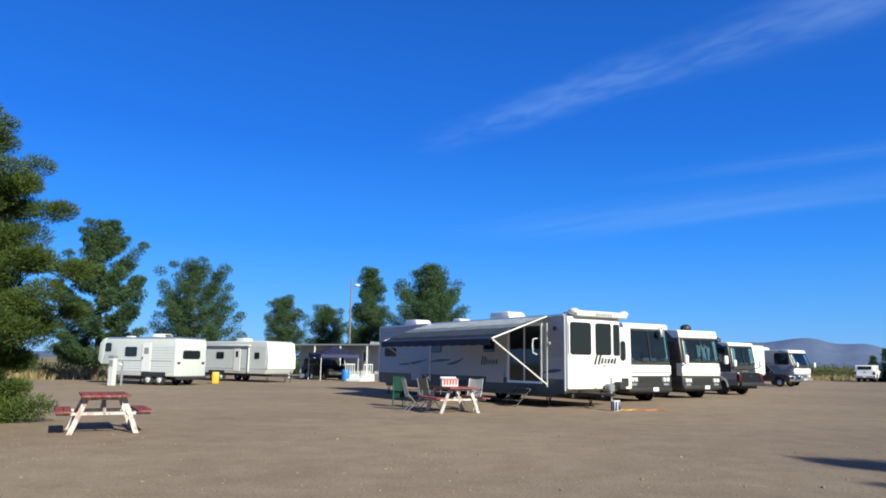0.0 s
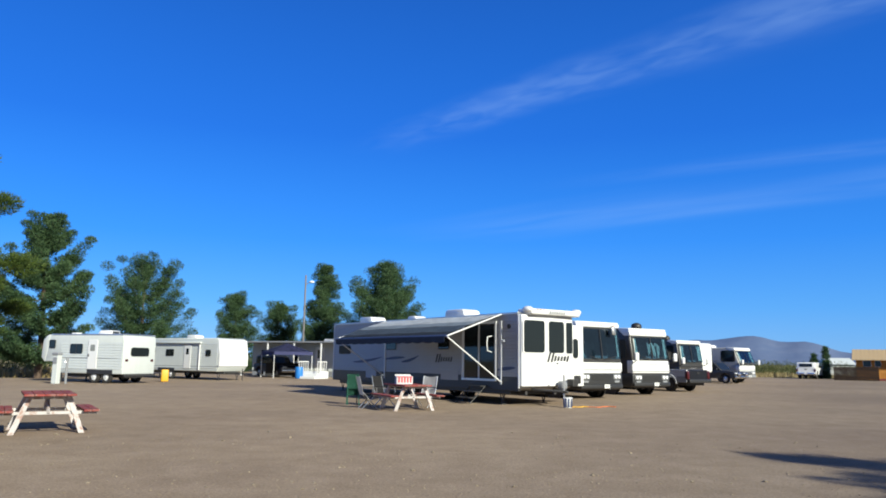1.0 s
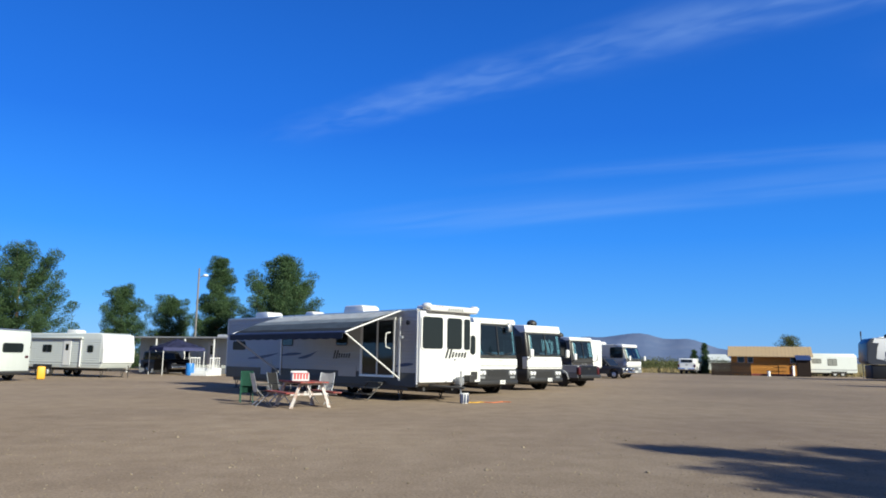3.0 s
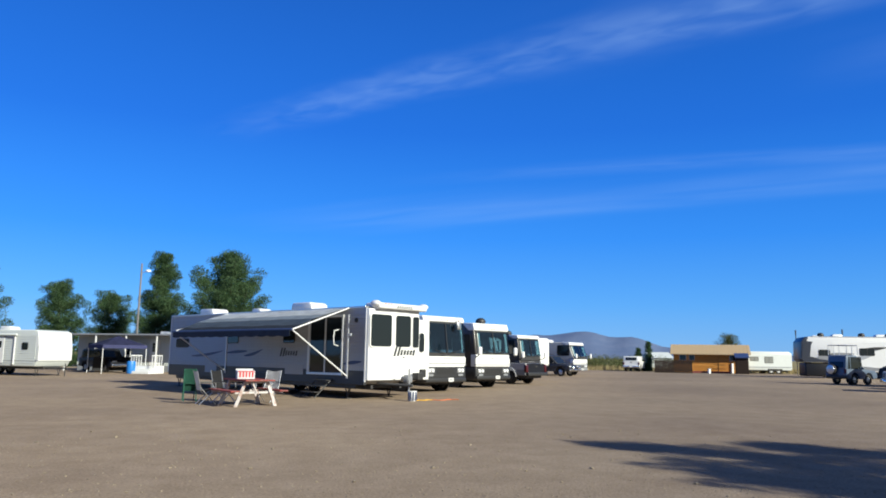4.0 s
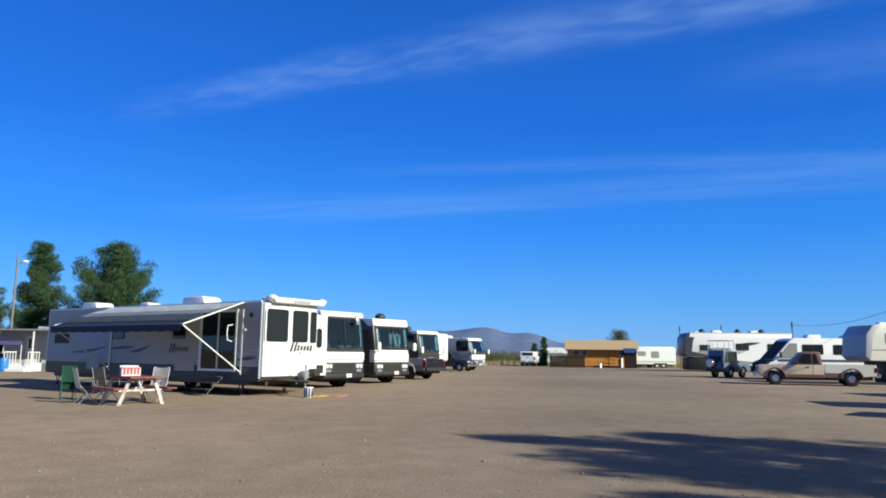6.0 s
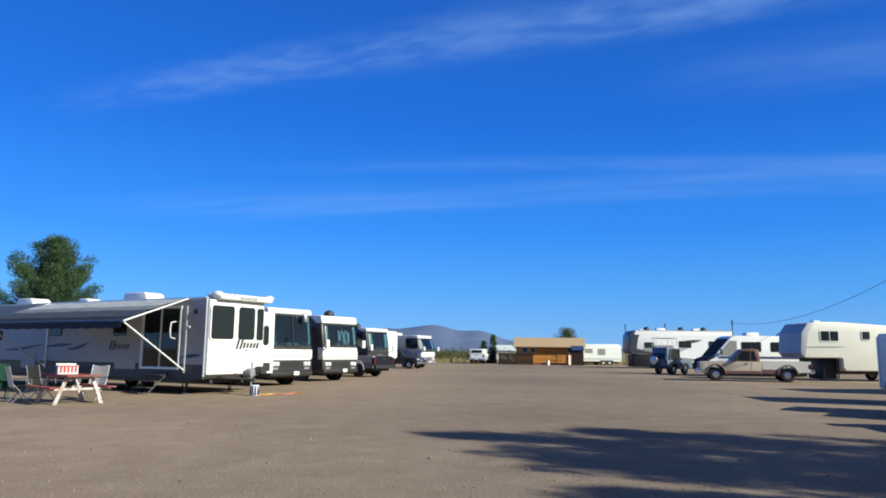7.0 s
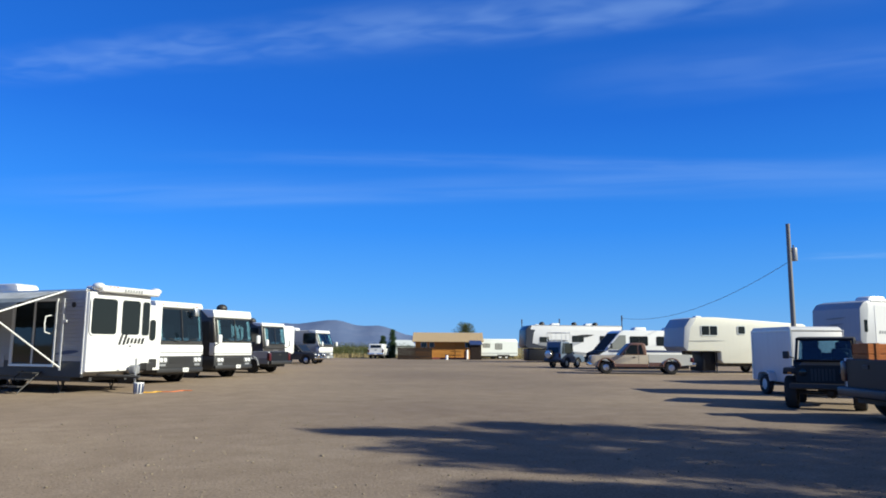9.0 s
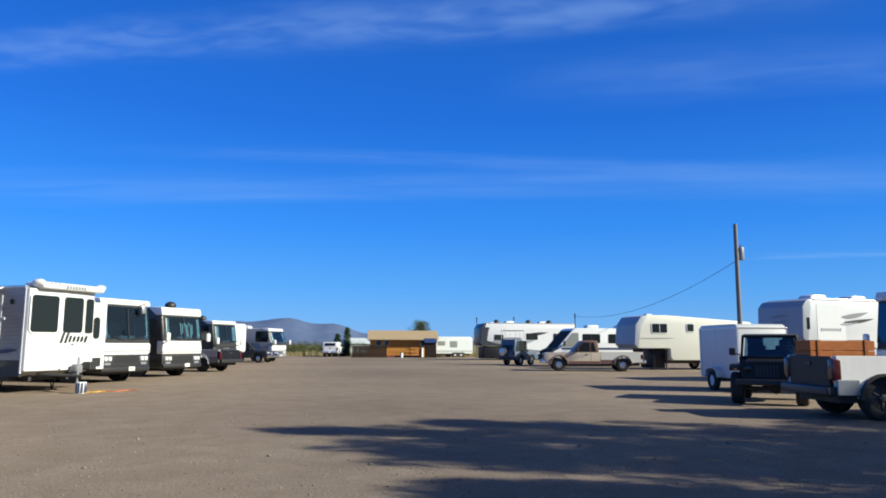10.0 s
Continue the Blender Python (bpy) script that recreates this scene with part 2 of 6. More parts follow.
GROUND = ground_mat()
WHITE = paint("white_gelcoat", (0.64, 0.65, 0.655), 0.28, grime=0.16, coat=0.3)
OFFWHITE = paint("aged_white_siding", (0.49, 0.525, 0.52), 0.4, grime=0.3)
CREAM = paint("cream_siding", (0.58, 0.575, 0.5), 0.45, grime=0.15)
GREYSIDE = paint("light_grey_siding", (0.335, 0.335, 0.335), 0.42, grime=0.25)
CHARCOAL = paint("charcoal_skirt", (0.024, 0.025, 0.028), 0.4, grime=0.4)
MIDGREY = paint("grey_band", (0.2, 0.21, 0.23), 0.4, grime=0.3)
BRONZE_AND_SHADE = paint("bronze_paint_and_shaded_side", (0.032, 0.029, 0.028), 0.35, grime=0.3, coat=0.15)
SILVER = paint("silver_paint", (0.45, 0.46, 0.48), 0.3, metal=0.1, grime=0.25, coat=0.4)
PEWTER = paint("silver_beige_paint", (0.78, 0.75, 0.69), 0.35, metal=0.0, grime=0.3, coat=0.4)
TAN = paint("tan_paint", (0.42, 0.36, 0.28), 0.4, grime=0.4)
BROWN = paint("brown_paint", (0.15, 0.08, 0.06), 0.4, grime=0.4)
BLACKCAR = paint("black_car_paint", (0.009, 0.01, 0.014), 0.4, grime=0.05)
BLACKCAR.node_tree.nodes["Principled BSDF"].inputs["Specular IOR Level"].default_value = 0.25
BLUEGREY_SHADE = paint("shaded_blue_grey_paint", (0.07, 0.1, 0.15), 0.4, grime=0.3, coat=0.2)
NAVYBAND = paint("navy_decal", (0.03, 0.045, 0.11), 0.4, grime=0.2)
DARKCAP = paint("dark_cap_paint", (0.03, 0.035, 0.05), 0.3, grime=0.3)
CAPGREY = paint("grey_paint_and_nose_shade", (0.3, 0.32, 0.36), 0.4, grime=0.3)
CARGOWHITE = paint("white_cargo_skin", (0.56, 0.56, 0.56), 0.35, grime=0.25)
CHROME = paint("chrome", (0.75, 0.75, 0.76), 0.14, metal=1.0, grime=0.15)
ALU = paint("bare_aluminium", (0.6, 0.61, 0.62), 0.35, metal=0.9, grime=0.3)
STEEL = paint("dark_steel_frame", (0.03, 0.03, 0.032), 0.6, grime=0.5)
RUBBER = paint("tyre_rubber", (0.022, 0.021, 0.02), 0.85, grime=0.7, scale=3)
PLASTIC = paint("black_plastic", (0.02, 0.02, 0.021), 0.5, grime=0.4)
GLASS = glass_mat("tinted_window_glass")
DULLGLASS = glass_mat("dull_shaded_glass", (0.01, 0.011, 0.013), 0.35)
DULLGLASS.node_tree.nodes["Principled BSDF"].inputs["Specular IOR Level"].default_value = 0.15
PALEGLASS = glass_mat("pale_curtained_window", (0.2, 0.21, 0.2), 0.08)
CLEAR = clear_glass()
LAMP = paint("headlamp_lens", (0.7, 0.72, 0.74), 0.1, grime=0.1, coat=0.6)
REDLAMP = paint("red_lamp_lens", (0.05, 0.001, 0.004), 0.3, grime=0.0, coat=0.6)
AMBER = paint("amber_lamp_lens", (0.6, 0.2, 0.02), 0.2, grime=0.1)
CURTAIN = cloth("pale_curtain", (0.7, 0.75, 0.7))
DARKCLOTH = cloth("dark_interior", (0.014, 0.015, 0.018))
AWN_LIGHT = cloth("awning_pale_stripe", (0.6, 0.64, 0.68))
AWN_PALE = cloth("awning_grey_stripe", (0.28, 0.335, 0.4))
AWN_MID = cloth("awning_blue_grey_stripe", (0.075, 0.105, 0.15))
AWN_NAVY = cloth("awning_navy_stripe", (0.022, 0.032, 0.05))
TENT = cloth("navy_canopy_cloth", (0.03, 0.035, 0.1))
GREENCLOTH = cloth("dark_green_cloth", (0.012, 0.075, 0.05))
WHITECLOTH = cloth("white_cloth", (0.5, 0.5, 0.52))
GREYCLOTH = cloth("grey_chair_cloth", (0.03, 0.03, 0.034))
REDWOOD = wood("red_painted_planks", (0.17, 0.032, 0.03), (0.26, 0.058, 0.05), peel=(0.22, 0.11, 0.095))
WHITEWOOD = wood("flaking_white_timber", (0.36, 0.34, 0.34), (0.54, 0.52, 0.52), peel=(0.3, 0.2, 0.17))
BARNWOOD = wood("dark_brown_fence_wood", (0.014, 0.009, 0.007), (0.032, 0.02, 0.015))
CEDAR = wood("orange_stained_cedar", (0.42, 0.17, 0.03), (0.6, 0.29, 0.07))
TANROOF = paint("tan_metal_roof", (0.42, 0.31, 0.17), 0.45, grime=0.3)
CRATE = wood("varnished_plank", (0.3, 0.085, 0.022), (0.46, 0.16, 0.045))
POLEWOOD = wood("weathered_pole_wood", (0.1, 0.098, 0.1), (0.22, 0.215, 0.215))
PINE_A = needles("pine_needles", (0.016, 0.046, 0.022), (0.085, 0.142, 0.058))
PINE_B = needles("pine_needles_near", (0.018, 0.044, 0.01), (0.105, 0.148, 0.03))
SCRUB = needles("scrub_leaves", (0.045, 0.06, 0.02), (0.12, 0.135, 0.048))
STRAW = needles("dry_grass_blades", (0.2, 0.155, 0.07), (0.36, 0.29, 0.14))
BARK = wood("pine_bark", (0.05, 0.035, 0.025), (0.14, 0.1, 0.075))
BLUEPLASTIC = paint("blue_plastic", (0.02, 0.16, 0.5), 0.45)
YELLOWPLASTIC = paint("yellow_plastic", (0.6, 0.33, 0.02), 0.5)
ORANGE = paint("orange_cord", (0.55, 0.13, 0.03), 0.6)
REDPRINT = paint("red_print", (0.4, 0.03, 0.035), 0.6)
STONE = paint("loose_stone", (0.2, 0.165, 0.12), 0.9, grime=0.5, scale=6)


# ---- mesh helpers ----
def part(name, bm, mat, parent=None, label="", m=None, smooth=False):
    """Links a bmesh as one mesh object, under a thing or a part when parent is given."""
    me = bpy.data.meshes.new(name)
    bmesh.ops.recalc_face_normals(bm, faces=bm.faces)
    bm.to_mesh(me)
    bm.free()
    me.materials.append(mat)
    if smooth:
        me.polygons.foreach_set("use_smooth", [True] * len(me.polygons))
        if smooth != "all":
            me.set_sharp_from_angle(angle=radians(38))
    ob = new(name, me)
    if parent is not None:
        ob.parent = parent
    if m is not None:
        ob.matrix_basis = m
    if label:
        ob["label"] = label
    return ob


def thing(name, m, label, category, group=""):
    ob = new(name)
    ob.empty_display_size = 0.3
    ob.matrix_basis = m
    return tagged(ob, label, category, group)


def bevel(bm, w, seg=2, angle=30):
    es = [e for e in bm.edges if len(e.link_faces) == 2 and e.calc_face_angle(0) > radians(angle)]
    if es and w > 0:
        bmesh.ops.bevel(bm, geom=es, offset=w, segments=seg, affect="EDGES", profile=0.5, clamp_overlap=True)
    return bm


def add(bm, other, m=None):
    """Copies the bmesh other into bm, moved by m."""
    me = bpy.data.meshes.new("joined")
    other.to_mesh(me)
    other.free()
    if m is not None:
        me.transform(m)
    bm.from_mesh(me)
    bpy.data.meshes.remove(me)
    return bm


def box(sx, sy, sz, x=0, y=0, z=0, b=0.0, seg=2):
    bm = bmesh.new()
    bmesh.ops.create_cube(bm, size=1)
    bmesh.ops.scale(bm, vec=(sx, sy, sz), verts=bm.verts)
    bevel(bm, b, seg)
    bmesh.ops.translate(bm, vec=(x, y, z), verts=bm.verts)
    return bm


def span(x0, x1, y0, y1, z0, z1, b=0.0, seg=2):
    return box(x1 - x0, y1 - y0, z1 - z0, (x0 + x1) / 2, (y0 + y1) / 2, (z0 + z1) / 2, b, seg)


def extrude(pts, vec, b=0.0, seg=2):
    bm = bmesh.new()
    vs = [bm.verts.new(p) for p in pts]
    f = bm.faces.new(vs)
    r = bmesh.ops.extrude_face_region(bm, geom=[f])
    bmesh.ops.translate(bm, vec=vec, verts=[v for v in r["geom"] if isinstance(v, bmesh.types.BMVert)])
    bmesh.ops.recalc_face_normals(bm, faces=bm.faces)
    return bevel(bm, b, seg)


def prism(profile, w, b=0.03, seg=2, y=0.0):
    """A side profile of (x, z) points, w wide across y."""
    return extrude([(x, y - w / 2, z) for x, z in profile], (0, w, 0), b, seg)


def plan(profile, z0, z1, b=0.03, seg=2):
    return extrude([(x, y, z0) for x, y in profile], (0, 0, z1 - z0), b, seg)


def plate(pts, d=0.02, b=0.0):
    """A flat plate of (x, z) points, its back at y = 0 and its face at y = -d."""
    return extrude([(x, 0, z) for x, z in pts], (0, -d, 0), b, 1)


def rounded(w, h, r, n=4):
    r = min(r, w / 2 - 1e-3, h / 2 - 1e-3)
    out = []
    for cx0, cz0, a0 in ((w / 2 - r, h / 2 - r, 0), (-w / 2 + r, h / 2 - r, 90), (-w / 2 + r, -h / 2 + r, 180), (w / 2 - r, -h / 2 + r, 270)):
        for i in range(n + 1):
            a = radians(a0 + 90 * i / n)
            out.append((cx0 + r * math.cos(a), cz0 + r * math.sin(a)))
    return out


def cyl(r, d, axis="z", seg=20, b=0.0, r2=None, x=0, y=0, z=0):
    bm = bmesh.new()
    bmesh.ops.create_cone(bm, cap_ends=True, segments=seg, radius1=r, radius2=r if r2 is None else r2, depth=d)
    bevel(bm, b, 2, 50)
    if axis == "x":
        bmesh.ops.rotate(bm, cent=(0, 0, 0), matrix=Matrix.Rotation(radians(90), 3, "Y"), verts=bm.verts)
    elif axis == "y":
        bmesh.ops.rotate(bm, cent=(0, 0, 0), matrix=Matrix.Rotation(radians(-90), 3, "X"), verts=bm.verts)
    bmesh.ops.translate(bm, vec=(x, y, z), verts=bm.verts)
    return bm


def tube(pts, r, seg=8, r1=None, caps=True):
    """A round bar through the points; the radius runs from r to r1."""
    bm = bmesh.new()
    pts = [Vector(p) for p in pts]
    rings = []
    for i, p in enumerate(pts):
        d = (pts[min(i + 1, len(pts) - 1)] - pts[max(i - 1, 0)]).normalized()
        a = d.cross(Vector((0, 0, 1)) if abs(d.z) < 0.9 else Vector((1, 0, 0))).normalized()
        c = d.cross(a)
        rr = r if r1 is None else r + (r1 - r) * i / (len(pts) - 1)
        rings.append([bm.verts.new(p + (a * math.cos(k * math.tau / seg) + c * math.sin(k * math.tau / seg)) * rr) for k in range(seg)])
    for q, w in zip(rings, rings[1:]):
        for k in range(seg):
            bm.faces.new((q[k], q[(k + 1) % seg], w[(k + 1) % seg], w[k]))
    if caps:
        bm.faces.new(rings[0])
        bm.faces.new(rings[-1])
    return bm


def dome(r, sx=1, sy=1, sz=1, x=0, y=0, z=0, seg=16):
    bm = bmesh.new()
    bmesh.ops.create_uvsphere(bm, u_segments=seg, v_segments=seg // 2, radius=r)
    bmesh.ops.scale(bm, vec=(sx, sy, sz), verts=bm.verts)
    bmesh.ops.translate(bm, vec=(x, y, z), verts=bm.verts)
    return bm


def face(side, L, W, u, z, tilt=0.0, out=0.0):
    """Where a plate sits on the side R, L, F or B of a body L long and W wide, at u along it and z up."""
    if side == "R":
        return pose(u, -W / 2 - out, z, -tilt)
    if side == "L":
        return pose(u, W / 2 + out, z, 0, 0, 180) @ pose(0, 0, 0, -tilt)
    if side == "F":
        return pose(L / 2 + out, u, z, 0, 0, 90) @ pose(0, 0, 0, -tilt)
    return pose(-L / 2 - out, u, z, 0, 0, -90) @ pose(0, 0, 0, -tilt)


def window(parent, m, w, h, r=0.07, glass=None, frame_mat=None, rim=0.035, d=0.02, bars=0):
    """A framed pane; bars: upright dividers."""
    fr = part("window", plate(rounded(w + 2 * rim, h + 2 * rim, r + rim), d, 0.006), frame_mat or PLASTIC, parent, m=m)
    part("pane", plate(rounded(w, h, r), d + 0.008), glass or GLASS, fr)
    for i in range(bars):
        x = w * ((i + 1) / (bars + 1) - 0.5)
        part("divider", span(x - 0.015, x + 0.015, -d - 0.02, -d, -h / 2, h / 2), frame_mat or PLASTIC, fr)
    return fr


def wheel(parent, x, y, r=0.37, w=0.24, rim_mat=None, out=-1, hub=True, rr=0.58):
    """A tyre with its rim; out is the side of the rim's face along y."""
    t = bmesh.new()
    prof = [(rr * r, -w / 2 * 0.9), (0.86 * r, -w / 2), (0.97 * r, -w / 2 * 0.82), (r, -w / 2 * 0.45), (r, w / 2 * 0.45), (0.97 * r, w / 2 * 0.82), (0.86 * r, w / 2), (rr * r, w / 2 * 0.9)]
    n = 28
    rings = [[t.verts.new((p * math.cos(k * math.tau / n), q, p * math.sin(k * math.tau / n))) for p, q in prof] for k in range(n)]
    for k in range(n):
        a, c = rings[k], rings[(k + 1) % n]
        for j in range(len(prof)):
            t.faces.new((a[j], a[(j + 1) % len(prof)], c[(j + 1) % len(prof)], c[j]))
    ty = part("wheel", t, RUBBER, parent, m=pose(x, y, r), smooth=True)
    rm = cyl(rr * r * 1.01, w * 0.6, "y", 24, 0.012)
    if hub:
        for k in range(6):
            a = k * math.tau / 6
            add(rm, box(0.05, 0.02, rr * r * 0.62, 0, 0, 0, 0.004), pose(0, out * w * 0.31, 0, 0, math.degrees(a)) @ pose(0, 0, rr * r * 0.55))
        add(rm, cyl(rr * r * 0.3, 0.07, "y", 16, 0.012, y=out * w * 0.33))
    part("rim", rm, rim_mat or ALU, ty, smooth=True)
    return ty


def laps(L, W, z0, z1, step=0.115, x0=None, x1=None, side=-1):
    """Horizontal lap siding on one long side."""
    bm = bmesh.new()
    a, b2 = (-L / 2 if x0 is None else x0), (L / 2 if x1 is None else x1)
    n = max(2, round((z1 - z0) / step))
    for i in range(n):
        za, zb = z0 + (z1 - z0) * i / n, z0 + (z1 - z0) * (i + 1) / n
        y = side * W / 2
        pts = [(a, y, za), (a, y + side * 0.016, za + 0.008), (a, y + side * 0.003, zb), (a, y, zb)]
        add(bm, extrude(pts, (b2 - a, 0, 0)))
    return bm


def aircon(parent, x, y, z, mat=None, L=0.95, W=0.7, h=0.28):
    bm = prism([(-L / 2, 0), (L / 2, 0), (L / 2 - 0.04, h * 0.7), (L / 2 - 0.18, h), (-L / 2 + 0.1, h), (-L / 2 + 0.02, h * 0.75)], W, 0.04, 2)
    ac = part("roof_air_conditioner", bm, mat or WHITE, parent, m=pose(x, y, z), smooth=True)
    g = bmesh.new()
    for i in range(5):
        add(g, box(0.02, W * 0.72, 0.02, -L / 2 - 0.0, 0, h * 0.16 + i * 0.035))
    part("grille", g, PLASTIC, ac)
    return ac


def vent(parent, x, y, z, s=0.4, mat=None):
    return part("roof_vent", box(s, s, 0.13, 0, 0, 0.06, 0.04), mat or WHITE, parent, m=pose(x, y, z))


def jack(parent, x, y, z, mat=None):
    bm = tube([(-0.16, 0, z), (0.0, 0, 0.03)], 0.022, 6)
    add(bm, tube([(0.16, 0, z), (0.0, 0, 0.03)], 0.022, 6))
    add(bm, box(0.2, 0.2, 0.03, 0, 0, 0.015, 0.005))
    return part("stabiliser_jack", bm, mat or STEEL, parent, m=pose(x, y, 0))


def swoosh(parent, m, L, h, mat, lift=0.0, d=0.006):
    """A tapering painted stripe that curves."""
    top = [(L * (i / 12 - 0.5), lift * (i / 12) ** 2 + h * math.sin(math.pi * min(1, 0.15 + 0.85 * i / 12)) * 0.5) for i in range(13)]
    bot = [(L * (i / 12 - 0.5), lift * (i / 12) ** 2 - h * 0.2 * math.sin(math.pi * i / 12)) for i in range(12, -1, -1)]
    return part("stripe", plate(top + bot, d), mat, parent, m=m)


def strokes(parent, m, n, w, h, mat, slant=0.25, d=0.008):
    """A printed mark drawn as plain slanted bars."""
    for i in range(n):
        x = w * ((i + 0.5) / n - 0.5)
        k, hh = w / n * 0.25, h * (1.0 if i in (0, n - 1) else 0.82)
        part("mark_bar", plate([(x - k - slant * hh / 2, -hh / 2), (x + k - slant * hh / 2, -hh / 2), (x + k + slant * hh / 2, hh / 2), (x - k + slant * hh / 2, hh / 2)], d), mat, parent, m=m)


# ---- the ground ----
def build_ground():
    bm = bmesh.new()
    radii = [3, 6, 10, 15, 22, 32, 45, 65, 95, 140, 220, 400, 800, 1600, 4600]
    n = 72
    c = bm.verts.new((0, 0, 0))
    prev = None
    for r in radii:
        ring = []
        for k in range(n):
            a = k * math.tau / n
            x, y = r * math.cos(a), r * math.sin(a)
            ring.append(bm.verts.new((x, y, 0.0)))
        for k in range(n):
            if prev is None:
                bm.faces.new((c, ring[k], ring[(k + 1) % n]))
            else:
                bm.faces.new((prev[k], ring[k], ring[(k + 1) % n], prev[(k + 1) % n]))
        prev = ring
    return tagged(part("ground", bm, GROUND), "packed tan gravel and earth of the campground lot", "ground", kind="structure")


build_ground()


def ridge():
    """A far mountain range, the haze of distance painted into its blue colour."""
    m, nt, b = material("rock_with_painted_haze")
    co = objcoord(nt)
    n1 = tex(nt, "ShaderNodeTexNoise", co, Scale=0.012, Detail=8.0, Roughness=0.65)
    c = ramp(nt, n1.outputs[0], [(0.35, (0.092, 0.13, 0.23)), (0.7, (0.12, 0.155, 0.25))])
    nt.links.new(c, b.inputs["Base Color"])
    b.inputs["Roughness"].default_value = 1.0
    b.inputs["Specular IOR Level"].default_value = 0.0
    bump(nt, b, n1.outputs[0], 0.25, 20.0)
    peaks = [(-60, 22, 14), (-25, 30, 8), (5, 25, 10), (19.0, 62, 4.0), (22.8, 92, 3.6), (26.6, 112, 3.6), (30.2, 88, 2.7), (33.8, 48, 3.5), (46, 30, 8), (60, 38, 5), (85, 30, 12)]
    bm = bmesh.new()
    rows = []
    for i in range(281):
        az = -65 + 155 * i / 280
        h = sum((a * math.exp(-((az - c0) / w) ** 2)) ** 3 for c0, a, w in peaks) ** (1 / 3) * 0.94
        h += 5.0 * noise.noise((az * 0.55, 3.1, 0)) + 2.2 * noise.noise((az * 1.9, 7.7, 0))
        s, c2 = math.sin(radians(az)), math.cos(radians(az))
        col = []
        for j, (rr, k) in enumerate(((2500, -0.06), (2650, 0.3), (2800, 0.66), (2950, 1.0), (3150, 0.85), (3500, -0.05))):
            hh = max(-2.0, h * k + (6 * noise.noise((az * 1.1, j * 2.3, 4)) if 0 < j < 3 else 0))
            col.append(bm.verts.new((rr * s, rr * c2, hh)))
        rows.append(col)
    for a, c in zip(rows, rows[1:]):
        for j in range(5):
            bm.faces.new((a[j], a[j + 1], c[j + 1], c[j]))
    return tagged(part("mountain_range", bm, m, smooth="all"), "low desert mountains on the horizon, tinted blue-grey for haze", "mountain", kind="structure")


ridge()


# ---- the large travel trailer with its awning ----
def destination_trailer():
    L, W, H, hd = 13.3, 2.5, 3.16, -57.0
    c, s = math.cos(radians(hd)), math.sin(radians(hd))
    x, y = 4.2 - c * L / 2 - s * W / 2, 24.4 - s * L / 2 + c * W / 2
    t = thing("travel_trailer", pose(x, y, 0, 0, 0, hd), "long light-grey travel trailer with white front and open awning", "travel trailer")
    F = L / 2
    part("body", prism([(-F, 0.62), (-F + 0.1, 0.52), (F - 0.35, 0.52), (F - 0.06, 0.62), (F - 0.06, 3.08), (F - 0.25, H), (-F + 0.15, H), (-F, H - 0.12)], W, 0.03), GREYSIDE, t)
    part("siding", laps(L, W, 1.12, 2.98, 0.118, -F + 0.06, F - 0.14), GREYSIDE, t)
    part("skirt", span(-F + 0.05, F - 0.1, -W / 2 - 0.014, -W / 2 + 0.1, 0.5, 0.98, 0.012), CHARCOAL, t, "charcoal lower skirt")
    part("roof_edge", span(-F, F - 0.1, -W / 2 - 0.02, W / 2 + 0.02, H - 0.05, H + 0.02, 0.015), ALU, t)
    for a in (-F + 0.03, F - 0.09):
        part("corner_trim", span(a - 0.03, a + 0.03, -W / 2 - 0.022, -W / 2 + 0.03, 0.6, H - 0.06, 0.008), WHITE, t)
    # white bay front with three tall windows
    cap = part("front_cap", plan([(F - 0.1, -1.26), (F + 0.06, -1.24), (F + 0.09, 0.0), (F + 0.06, 1.24), (F - 0.1, 1.26), (F - 0.6, 1.26)], 0.66, 3.1, 0.03), WHITE, t, "glossy white fibreglass front")
    for u, w in ((-0.69, 0.98), (0.38, 0.76)):
        window(t, face("F", L, W, u, 2.36, out=0.08), w, 1.1, 0.1, frame_mat=WHITE, rim=0.05)
    window(t, face("F", L, W, 1.03, 2.35, out=0.075), 0.32, 1.1, 0.08, frame_mat=WHITE, rim=0.035)
    strokes(t, face("F", L, W, 0.1, 1.66, out=0.1), 2, 0.34, 0.34, CHARCOAL, 0.35)
    strokes(t, face("F", L, W, 0.63, 1.62, out=0.1), 5, 0.78, 0.2, CHARCOAL, 0.3)
    part("printed_mark", plate(rounded(0.1, 0.06, 0.02), 0.006), MIDGREY, t, m=face("F", L, W, 0.42, 1.45, out=0.1))
    sign = part("roof_cap", span(F - 0.45, F + 0.3, -1.0, 1.42, 3.1, 3.31, 0.07, 3), WHITE, t, "white moulded roof cap", smooth=True)
    for a in (-0.98, 1.4):
        part("cap_end", dome(0.12, 1.9, 1.3, 1.0, F + 0.08, a, 3.27), WHITE, sign, smooth=True)
    strokes(t, face("F", L, W, 0.22, 3.2, out=0.315), 7, 0.8, 0.1, MIDGREY, 0.1)
    for a in (-0.6, -0.45, -0.75):
        part("marker_light", box(0.03, 0.07, 0.03, F + 0.305, a + 0.02, 3.27, 0.008), AMBER, t)
    # hitch tongue, gas bottles, crank
    tongue = tube([(F - 0.2, -0.55, 0.55), (F + 0.95, 0, 0.5)], 0.05, 6)
    add(tongue, tube([(F - 0.2, 0.55, 0.55), (F + 0.95, 0, 0.5)], 0.05, 6))
    part("tongue", tongue, STEEL, t)
    part("tongue_jack", cyl(0.035, 0.9, "z", 10, x=F + 0.8, z=0.62), ALU, t)
